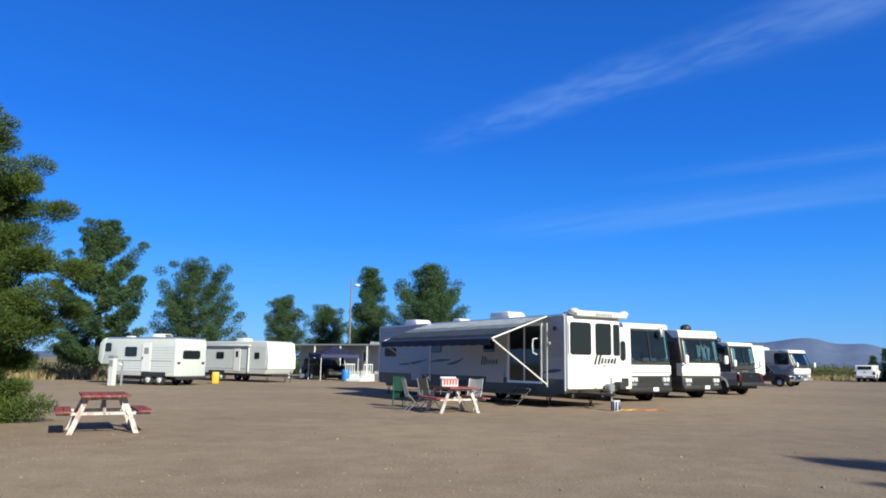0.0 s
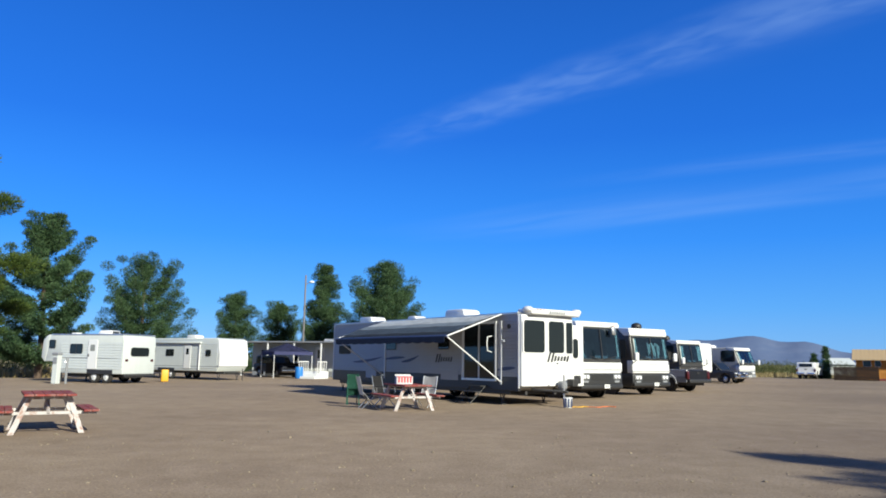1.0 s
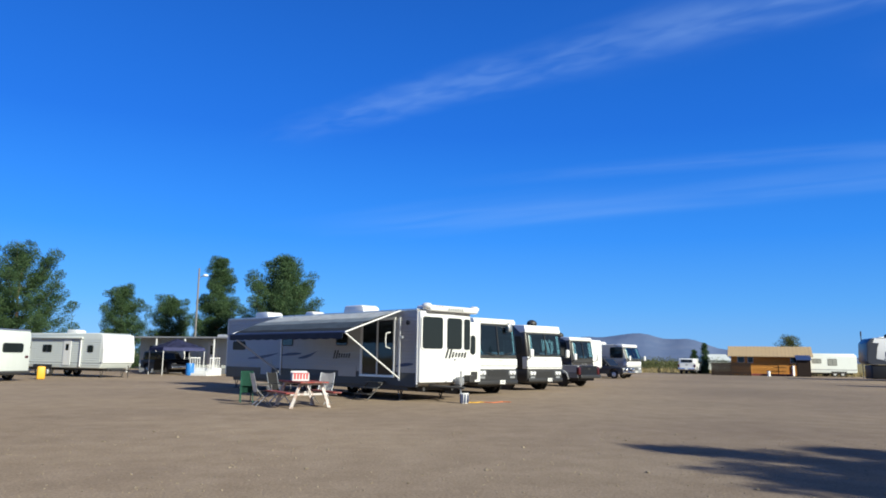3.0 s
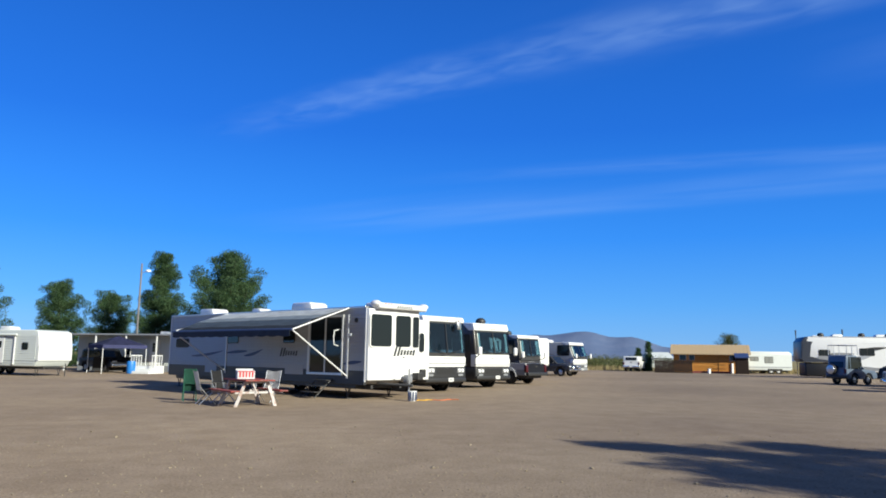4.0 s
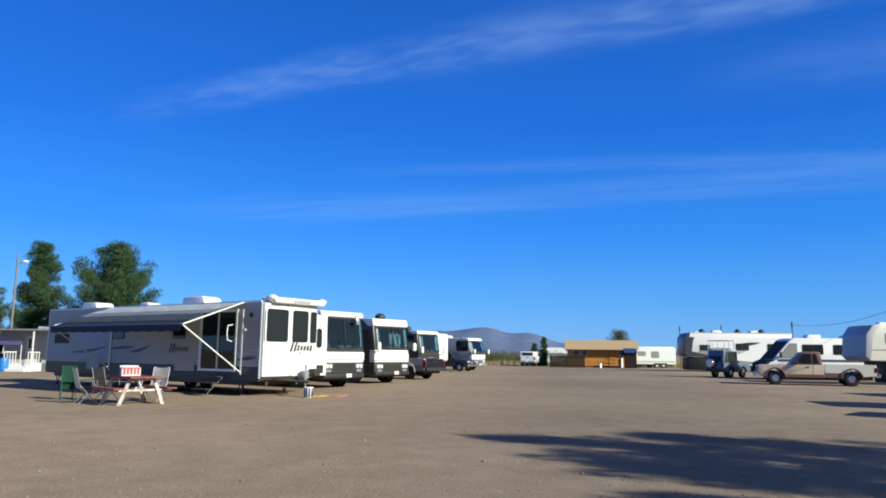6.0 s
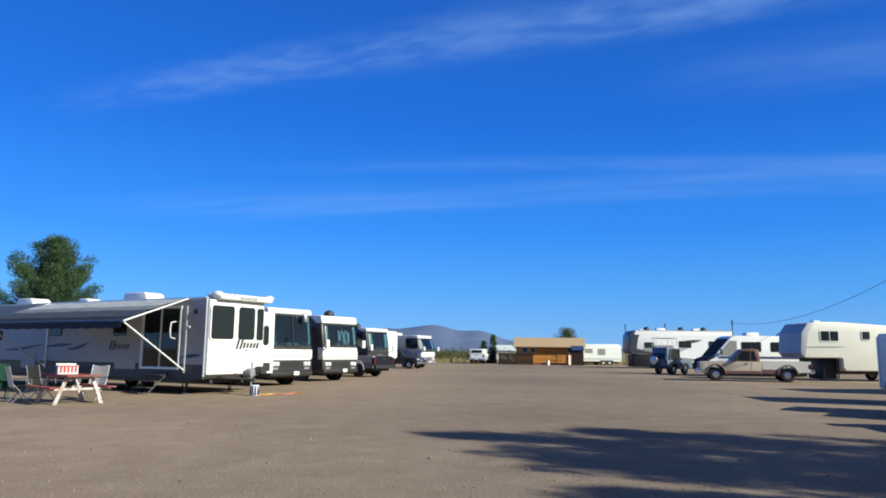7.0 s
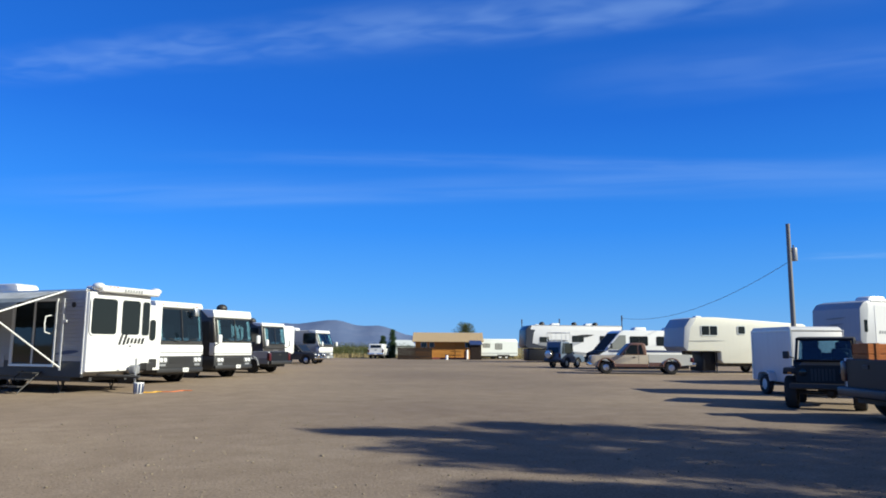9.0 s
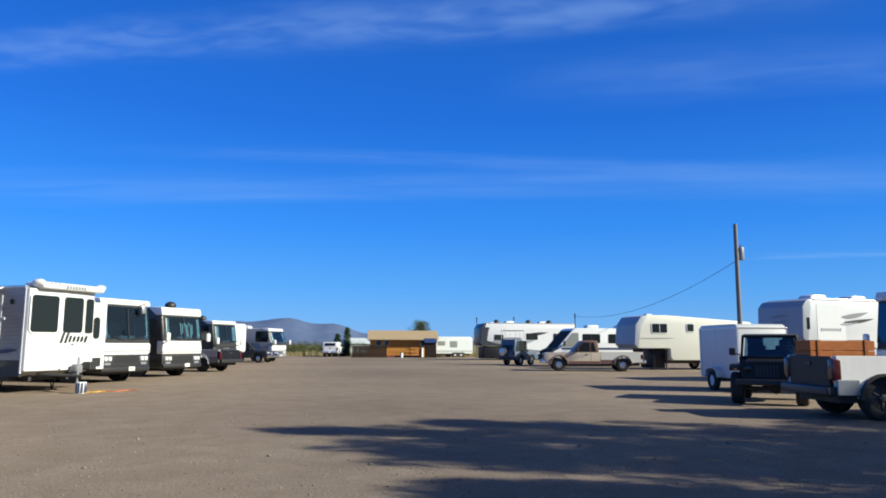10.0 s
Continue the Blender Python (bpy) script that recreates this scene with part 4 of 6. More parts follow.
    part("rear_bumper", span(-F - 0.16, -F + 0.1, -W / 2 + 0.02, W / 2 - 0.02, 0.48, 0.68, 0.04, 3), CHARCOAL if dark_tail else CHROME, t, smooth=True)
    if not dark_tail:
        part("number_plate", plate(rounded(0.3, 0.15, 0.01), 0.01), WHITE, t, m=pose(-F - 0.165, 0, 0.58, 0, 0, -90))
    part("front_bumper", span(F - 0.14, F + 0.12, -W / 2, W / 2, 0.45, 0.64, 0.05, 3), CHROME, t, smooth=True)
    part("grille", box(0.04, W * 0.58, 0.24, F - 0.02, 0, 0.84, 0.015), PLASTIC, t)
    part("underbody", span(-F + 0.2, F - 0.4, -W / 2 + 0.2, W / 2 - 0.2, 0.34, 0.62), STEEL, t)
    return t


def heading(az):
    """Degrees from +x of a compass-like angle, clockwise from +y."""
    return 90 - az


pickup(pose(14.78, 40.7, 0, 0, 0, heading(328)), "silver-grey pickup parked beside the motor homes", SILVER, MIDGREY, flare=SILVER, L=5.6, belt=1.14, dark_tail=True)
pickup(pose(34.6, 28.55, 0, 0, 0, heading(312)), "weathered brown and tan two-tone pickup", TAN, BROWN, roof=BROWN, flare=BROWN, trim=CREAM, L=5.75, belt=1.1)


def white_truck():
    t = pickup(pose(46.9, 79.8, 0, 0, 0, heading(40)), "white pickup with a bed cap, far down the lane", WHITE, WHITE, L=5.4)
    part("bed_cap", prism([(-2.68, 1.22), (-0.2, 1.22), (-0.25, 1.8), (-2.5, 1.8)], 1.8, 0.06, 3), WHITE, t, smooth=True)
    part("cap_window", plate(rounded(1.3, 0.36, 0.05), 0.012), GLASS, t, m=pose(-2.62, 0, 1.5, 0, 0, -90) @ pose(0, 0, 0, -16))
    return t


white_truck()


def loaded_truck():
    """Silver pickup with its tail to the lane and planks stacked on its bed."""
    az = 127.0
    f = Vector((math.sin(radians(az)), math.cos(radians(az)), 0))
    corner = Vector((15.9, 6.82, 0))  # rear corner nearest the lane
    left = Vector((-f.y, f.x, 0))
    c = corner + f * 2.95 + left * 0.97
    pickup(pose(c.x, c.y, 0, 0, 0, heading(az)), "silver-beige pickup with a load of boards in its bed", PEWTER, PEWTER, dark_tail=True, flare=CHARCOAL, belt=1.27, wr=0.45, rear=1.02)
    return c, az


TRC, TRAZ = loaded_truck()
def crate(dx, dy, ln, w, z0, z1):
    """A flat crate of three plank courses on the pickup bed."""
    ct = thing("wooden_crate", pose(TRC.x, TRC.y, 0, 0, 0, heading(TRAZ)) @ pose(dx, dy, 0), "flat varnished wooden crate lying on the pickup bed", "crate")
    for j in range(4):
        a, b2 = z0 + (z1 - z0) * j / 4, z0 + (z1 - z0) * (j + 1) / 4
        part("plank", span(-ln / 2, ln / 2, -w / 2, w / 2, a + 0.004, b2 - 0.004, 0.012), CRATE, ct)
    for a in (-ln / 2 + 0.2, ln / 2 - 0.2):
        part("batten", span(a - 0.04, a + 0.04, -w / 2 - 0.015, w / 2 + 0.015, z0 + 0.01, z1 + 0.012, 0.006), CRATE, ct)


crate(-2.12, 0.38, 1.45, 0.62, 0.722, 1.62)


def jeep():
    t = thing("off_road_car", pose(20.0, 10.2, 0, 0, 0, heading(246)), "black open-sided off-road car with black soft top", "car")
    part("tub", prism([(-1.75, 0.62), (-1.75, 1.22), (0.35, 1.22), (0.42, 1.15), (0.42, 0.6), (0.1, 0.48), (-0.75, 0.48)] , 1.5, 0.04), BLACKCAR, t, smooth=True)
    part("bonnet", prism([(0.38, 0.72), (0.38, 1.17), (1.72, 1.08), (1.76, 0.72)], 1.18, 0.07, 3), BLACKCAR, t, smooth=True)
    gr = part("grille_panel", plate(rounded(1.22, 0.46, 0.08), 0.05, 0.015), BLACKCAR, t, m=pose(1.75, 0, 0.88, 0, 0, 90))
    for i in range(7):
        part("slot", plate(rounded(0.055, 0.3, 0.025), 0.008), PLASTIC, gr, m=pose(-0.24 + 0.08 * i, -0.05, -0.01))
    for sd in (-1, 1):
        part("headlamp", cyl(0.095, 0.05, "x", 20, 0.015, x=1.81, y=sd * 0.44, z=0.92), GLASS, t, smooth=True)
        part("front_wing", prism([(0.55, 0.98), (0.62, 1.03), (1.62, 1.03), (1.82, 0.9), (1.8, 0.86), (1.58, 0.98)], 0.32, 0.02, 2, y=sd * 0.74), BLACKCAR, t, smooth=True)
        part("turn_lamp", box(0.05, 0.09, 0.05, 1.83, sd * 0.74, 0.9, 0.01), AMBER, t)
        part("mirror", box(0.09, 0.17, 0.2, 0.42, sd * 0.93, 1.34, 0.03), PLASTIC, t, smooth=True)
        part("mirror_arm", tube([(0.36, sd * 0.72, 1.25), (0.42, sd * 0.88, 1.3)], 0.02, 6), PLASTIC, t)
        part("roll_bar", tube([(-0.55, sd * 0.6, 1.2), (-0.52, sd * 0.58, 1.7), (0.2, sd * 0.56, 1.74)], 0.035, 8), PLASTIC, t)
        part("half_door", span(-0.6, 0.38, sd * 0.75 - 0.02, sd * 0.75 + 0.02, 0.62, 1.22, 0.02), BLACKCAR, t)
        for xc in (1.2, -1.15):
            wheel(t, xc, sd * 0.76, 0.41, 0.3, ALU, sd)
        part("rear_wing", prism([(-1.7, 0.9), (-1.6, 1.02), (-0.7, 1.02), (-0.62, 0.92)], 0.26, 0.02, 2, y=sd * 0.8), PLASTIC, t)
        part("seat", box(0.16, 0.48, 0.75, -0.35, sd * 0.36, 1.15, 0.07, 3), DARKCLOTH, t, smooth=True)
        part("head_rest", box(0.1, 0.28, 0.18, -0.38, sd * 0.36, 1.6, 0.05, 3), DARKCLOTH, t, smooth=True)
    fr = bmesh.new()
    for sd in (-1, 1):
        add(fr, tube([(0.42, sd * 0.7, 1.18), (0.22, sd * 0.66, 1.76)], 0.035, 6))
    add(fr, tube([(0.22, -0.66, 1.76), (0.22, 0.66, 1.76)], 0.04, 6))
    add(fr, tube([(0.42, -0.7, 1.2), (0.42, 0.7, 1.2)], 0.03, 6))
    ws = part("windscreen_frame", fr, BLACKCAR, t)
    g = part("windscreen_glass", plate([(-0.64, 0.02), (0.64, 0.02), (0.6, 0.6), (-0.6, 0.6)], 0.006), CLEAR, ws, m=pose(0.41, 0, 1.18, 0, 0, 90) @ pose(0, 0, 0, -19))
    g.visible_shadow = False
    part("steering_wheel", tube([(0.12 + 0.05 * math.sin(a), 0.36 + 0.18 * math.cos(a), 1.28 + 0.17 * math.sin(a)) for a in [k * math.tau / 14 for k in range(15)]], 0.018, 6), PLASTIC, t)
    part("soft_top", prism([(0.24, 1.74), (0.2, 1.8), (-0.5, 1.84), (-1.7, 1.8), (-1.74, 1.74)], 1.4, 0.03, 2), DARKCLOTH, t, "black canvas top")
    part("rear_curtain", span(-1.76, -1.72, -0.68, -0.26, 1.2, 1.76), DARKCLOTH, t)
    part("rear_curtain", span(-1.76, -1.72, 0.26, 0.68, 1.2, 1.76), DARKCLOTH, t)
    part("rear_curtain", span(-1.76, -1.72, -0.26, 0.26, 1.2, 1.4), DARKCLOTH, t)
    part("bumper", span(1.88, 2.02, -0.74, 0.74, 0.52, 0.66, 0.03), PLASTIC, t)
    for sd in (-1, 1):
        part("frame_horn", span(0.4, 1.9, sd * 0.35 - 0.04, sd * 0.35 + 0.04, 0.52, 0.64), STEEL, t)
    for xc in (1.2, -1.15):
        ax = cyl(0.05, 1.3, "y", 10, x=xc, z=0.41)
        add(ax, dome(0.14, 1, 1, 1, xc, 0.15, 0.41, 10))
        part("axle", ax, STEEL, t)
    return t


jeep()


def dark_suv(m, label, mat, glass=GLASS, spare=False, glint_domes=False, L=4.3, H=1.68, W=1.8):
    t = thing("sport_utility_car", m, label, "car")
    F = L / 2
    fa, ra = F - 0.85, -F + 0.85
    low = [(-F, 0.5), (-F + 0.03, 1.02), (F - 1.25, 1.02), (F - 0.2, 0.92), (F, 0.75), (F, 0.45), (fa + 0.42, 0.4)] + arch(fa, 0.42, 0.38) + [(fa - 0.42, 0.38), (ra + 0.42, 0.38)] + arch(ra, 0.42, 0.38) + [(ra - 0.42, 0.42)]
    part("body", prism(low, W, 0.06, 3), mat, t, smooth=True)
    part("cabin", prism([(-F + 0.06, 1.0), (F - 1.2, 1.0), (F - 1.85, H - 0.03), (F - 2.1, H), (-F + 0.35, H), (-F + 0.18, H - 0.06)], W * 0.88, 0.07, 3), mat, t, smooth=True)
    for sd in (-1, 1):
        k = -0.002 if sd < 0 else 0.014
        for pts in ([(0.1, 1.06), (F - 1.38, 1.06), (F - 1.88, H - 0.12), (0.1, H - 0.12)], [(-0.95, 1.06), (0.02, 1.06), (0.02, H - 0.12), (-0.95, H - 0.12)], [(-F + 0.28, 1.06), (-1.03, 1.06), (-1.03, H - 0.12), (-F + 0.4, H - 0.12)]):
            part("side_window", plate(pts, 0.012), glass, t, m=pose(0, sd * W * 0.44 + k, 0))
        part("mirror", box(0.1, 0.16, 0.14, F - 1.5, sd * (W / 2 + 0.05), 1.1, 0.03), mat, t)
        part("tail_lamp", box(0.06, 0.16, 0.3, -F + 0.02, sd * (W / 2 - 0.12), 0.9, 0.02), REDLAMP, t)
        part("headlamp", box(0.06, 0.34, 0.16, F - 0.06, sd * (W / 2 - 0.28), 0.76, 0.02), LAMP, t)
        for xc in (fa, ra):
            wheel(t, xc, sd * (W / 2 - 0.14), 0.34, 0.22, ALU, sd)
        part("roof_rail", tube([(-F + 0.5, sd * 0.66, H + 0.02), (-F + 0.6, sd * 0.66, H + 0.07), (F - 2.3, sd * 0.66, H + 0.07)], 0.02, 6), PLASTIC, t)
    part("rear_window", plate(rounded(W * 0.66, 0.4, 0.05), 0.012), glass, t, m=pose(-F + 0.1, 0, 1.32, 0, 0, -90) @ pose(0, 0, 0, -12))
    part("windscreen", plate([(-W * 0.38, 0.06), (W * 0.38, 0.06), (W * 0.34, 0.8), (-W * 0.34, 0.8)], 0.012), glass, t, m=pose(F - 1.2, 0, 1.0, 0, 0, 90) @ pose(0, 0, 0, -44))
    for sx in (-1, 1):
        part("bumper", box(0.2, W * 0.96, 0.22, sx * F, 0, 0.52, 0.06, 3), PLASTIC if sx < 0 else CHROME, t, smooth=True)
    # chrome domes added on the nose only to catch a sun glint
    if glint_domes:
        for sd in (-0.5, 0.5):
            part("glint_dome", dome(0.16, 0.7, 1, 1, F + 0.16, sd, 0.72), CHROME, t, "added chrome dome that catches a sun glint", smooth=True)
    if spare:
        w = part("spare_wheel", cyl(0.34, 0.22, "x", 24, 0.04), RUBBER, t, m=pose(-F - 0.14, 0.22, 1.0), smooth=True)
        part("spare_cover", cyl(0.29, 0.03, "x", 24, 0.01, x=-0.12), ALU, w, smooth=True)
    return t


dark_suv(pose(25.6, 56.95, 0, 0, 0, heading(145)), "dark grey sport utility car parked among motor homes", CHARCOAL, glint_domes=True)
# blue-grey body darkened to paint in the shade it stands in
small_suv = dark_suv(pose(39.98, 40.09, 0, 0, 0, heading(80)), "blue-grey off-road wagon with spare wheel and roof rack", BLUEGREY_SHADE, spare=True, L=3.1, H=1.95, W=1.5)
rk = bmesh.new()
for a in (-1.3, -0.75, -0.2):
    add(rk, tube([(a, -0.66, 1.95), (a, -0.66, 2.6), (a, 0.66, 2.6), (a, 0.66, 1.95)], 0.03, 6))
part("roof_rack", rk, ALU, small_suv)


# ---- fifth wheels and trailers ----
def fifth_wheel(x, y, hd, L, W, H, label, skin, cap, side, windows, nose=2.3, z_over=1.42, z_bot=0.6, band=None, lapped=True, door=None, group="fifth wheels", cap_round=0.55, rear_window=False, acs=(3.4,), stripes=(), hump=0.0, frames=None):
    """A raised-nose trailer; (x, y) is the middle of its nose, side is the one that shows."""
    c, s = math.cos(radians(hd)), math.sin(radians(hd))
    t = thing("fifth_wheel_trailer", pose(x - c * L / 2, y - s * L / 2, 0, 0, 0, hd), label, "trailer", group)
    F = L / 2
    k = cap_round
    prof = [(-F, z_bot), (F - nose - 0.15, z_bot), (F - nose, z_bot + 0.2), (F - nose, z_over - 0.05), (F - nose + 0.1, z_over), (F - 0.25, z_over), (F, z_over + 0.25), (F - k * 0.15, H - k * 0.9), (F - k * 0.7, H - 0.12), (F - k * 1.6, H), (F - k * 1.6 - 1.2, H), (-F + 0.25, H - hump), (-F + 0.06, H - hump - 0.1), (-F, H - hump - 0.4)]
    part("body", prism(prof, W, 0.05, 3), skin, t, smooth=True)
    part("front_cap", prism([(F - 0.28, z_over + 0.02), (F - 0.22, z_over + 0.0), (F + 0.022, z_over + 0.25), (F - k * 0.15 + 0.022, H - k * 0.9), (F - k * 0.7 + 0.02, H - 0.1), (F - k * 1.25, H - 0.02), (F - k * 1.25, H - 0.14), (F - 0.5, H - k)], W + 0.03, 0.05, 3), cap, t, "moulded front cap", smooth=True)
    sg = -1 if side == "R" else 1
    if lapped:
        part("siding", laps(L, W, z_bot + 0.25, H - 0.45, 0.15, -F + 0.08, F - nose - 0.04, sg), skin, t)
    if not hump:
        part("roof_edge", span(-F + 0.1, F - k * 1.6, -W / 2 - 0.02, W / 2 + 0.02, H - 0.06, H + 0.012, 0.012), ALU, t)
    for (u, z, w, h) in windows:
        window(t, face(side, L, W, F - u, z, out=0.014), w, h, 0.06, frame_mat=frames, rim=0.06 if frames else 0.035, bars=1 if w > 0.7 else 0)
    if door:
        u, z, w, h = door
        d = part("entry_door", plate(rounded(w, h, 0.06), 0.03, 0.008), WHITE, t, m=face(side, L, W, F - u, z + h / 2, out=0.016))
        part("pane", plate(rounded(w * 0.5, h * 0.22, 0.04), 0.038), PALEGLASS, d, m=pose(0, 0, h * 0.22))
        part("handle", box(0.05, 0.05, 0.14, -w * 0.38, -0.05, -0.05, 0.01), PLASTIC, d)
    if band:
        part("band", span(-F + 0.04, F - nose - 0.05, sg * W / 2 - 0.012, sg * W / 2 + 0.022, z_bot + 0.02, z_bot + 0.42, 0.01), band, t)
    for (u, z, ln, h, mt, lift) in stripes:
        swoosh(t, face(side, L, W, F - u, z, out=0.024), ln, h, mt, lift)
    if rear_window:
        window(t, face("B", L, W, 0.0, H - 0.95), 1.3, 0.42, 0.1)
        for a in (-0.95, 0.95):
            part("tail_lamp", plate(rounded(0.2, 0.12, 0.02), 0.02), REDLAMP, t, m=face("B", L, W, a, 1.25))
        part("rear_bumper", span(-F - 0.14, -F, -W / 2 + 0.05, W / 2 - 0.05, z_bot - 0.12, z_bot + 0.0, 0.02), STEEL, t)
    for u in (F - L * 0.66, F - L * 0.66 - 0.85):
        for sd in (-1, 1):
            wheel(t, u, sd * (W / 2 - 0.14), 0.35, 0.21, WHITE, sd)
    part("fender", span(F - L * 0.66 - 1.35, F - L * 0.66 + 0.5, -W / 2 - 0.018, W / 2 + 0.018, z_bot - 0.04, z_bot + 0.24, 0.05), PLASTIC, t)
    part("chassis", span(-F + 0.3, F - nose - 0.1, -0.65, 0.65, z_bot - 0.2, z_bot), STEEL, t)
    for sd in (-0.9, 0.9):
        part("landing_leg", tube([(F - nose + 0.12, sd, z_over - 0.05), (F - nose + 0.12, sd, 0.02)], 0.05, 8), STEEL, t)
        part("landing_foot", box(0.26, 0.26, 0.03, F - nose + 0.12, sd, 0.016, 0.005), STEEL, t)
    part("pin_box", box(0.5, 0.4, 0.3, F - 0.9, 0, z_over - 0.14, 0.04), STEEL, t)
    for u in acs:
        aircon(t, F - u, 0, H, h=0.24)
    vent(t, F - 1.5, 0.3, H - 0.02)
    return t


# cream one behind the tan pickup
cream_trailer = fifth_wheel(38.4, 28.95, heading(294), 8.6, 2.45, 3.42, "cream fifth-wheel trailer with a grey nose", CREAM, CAPGREY, "L", [(1.75, 2.6, 1.05, 0.55), (3.95, 2.65, 0.45, 0.45), (6.0, 2.5, 1.0, 0.5)], nose=2.5, z_over=1.34, stripes=((1.6, 1.95, 2.6, 0.06, MIDGREY, 0.05),), cap_round=0.7, lapped=False, hump=0.35, acs=(), frames=OFFWHITE)
# grey and white one with a dark nose far down the row
dark_nosed = fifth_wheel(50.4, 56.7, heading(296), 10.5, 2.45, 3.78, "white fifth-wheel trailer with a dark blue nose cap", WHITE, DARKCAP, "L", [(2.0, 2.3, 0.9, 0.5), (5.6, 2.4, 1.2, 0.6), (8.5, 2.4, 1.0, 0.6)], nose=2.6, stripes=((3.0, 1.75, 3.2, 0.9, MIDGREY, 0.5), (4.6, 1.5, 3.4, 0.6, CAPGREY, 0.7), (6.2, 2.55, 2.4, 0.45, CHARCOAL, 0.3)), acs=(3.5, 7.2))
# tall white one at the end of the row, nose shade painted grey
tall_trailer = fifth_wheel(31.27, 15.44, heading(290), 11.0, 2.5, 3.5, "tall white fifth-wheel trailer with nose greyed for shade and dark marks", WHITE, CAPGREY, "L", [(7.6, 2.5, 1.1, 0.6)], nose=2.7, z_over=1.6, stripes=((2.9, 2.72, 1.5, 0.26, MIDGREY, 0.25), (3.1, 2.5, 1.7, 0.2, CHARCOAL, 0.2), (2.6, 2.42, 1.1, 0.14, CAPGREY, 0.15)), acs=(1.9, 4.2, 7.5), lapped=False, cap_round=0.38)
# one black block for the box and the shade under the cream nose
part("cover_and_nose_shade", span(1.85, 2.75, -0.85, 0.7, 0.12, 1.3, 0.08, 3), BLACKCAR, cream_trailer, "black block for the box and shade under the raised nose", smooth=True)
part("nose_paint", plate([(5.2, 1.72), (5.1, 2.6), (4.8, 3.35), (4.2, 3.3), (4.35, 2.95), (4.5, 1.95), (2.7, 1.55), (2.7, 1.45), (4.95, 1.45)], 0.01), DARKCAP, dark_nosed, m=pose(0, 1.25, 0))
part("lower_paint", plate([(2.6, 0.75), (2.62, 1.5), (0.6, 1.15), (-1.8, 0.95), (-1.8, 0.75)], 0.01), MIDGREY, dark_nosed, m=pose(0, 1.26, 0))
for a in (3.2, -0.3, -2.6):
    part("roof_vent", dome(0.3, 1, 1, 0.75, a, 0.3, 3.93), PLASTIC, dark_nosed, smooth=True)
# black block put in for the shade under the dark nose
part("cover_and_nose_shade", span(2.65, 4.9, -0.9, 1.1, 0.15, 1.38, 0.12, 3), BLACKCAR, dark_nosed, smooth=True)
part("cover_and_nose_shade", span(2.7, 3.7, -0.85, 1.0, 0.15, 1.45, 0.08, 3), PLASTIC, tall_trailer, smooth=True)
part("hatch_seam", plate([(-0.76, -0.75), (0.76, -0.75), (0.76, 0.75), (-0.76, 0.75)], 0.008), WHITE, tall_trailer, m=pose(3.95, 1.252, 2.52, 0, 0, 180))
strokes(tall_trailer, pose(4.0, 1.262, 2.2, 0, 0, 180), 9, 1.15, 0.13, MIDGREY, 0.3)
part("nose_slot", plate(rounded(0.18, 0.5, 0.05), 0.014), GLASS, tall_trailer, m=pose(5.2, 1.252, 2.45, 0, 0, 180))
for zz, ww in ((2.75, 1.1), (2.5, 0.8)):
    swoosh(tall_trailer, pose(5.54, 0.1, zz, 0, 0, 90) @ pose(0, 0, 0, 0), ww, 0.09, MIDGREY, 0.06)
# pale one on the open side, tail in the sun
fifth_wheel(-19.6, 43.75, heading(294), 5.9, 2.4, 2.66, "older white fifth-wheel trailer with its tail in sun", OFFWHITE, OFFWHITE, "L", [(0.75, 2.1, 0.42, 0.42), (2.55, 1.85, 0.85, 0.48)], nose=1.35, z_over=1.12, z_bot=0.5, door=(3.75, 0.75, 0.66, 1.6), rear_window=True, acs=(3.6,), stripes=((3.4, 1.35, 4.6, 0.05, MIDGREY, 0.0),), cap_round=0.4)


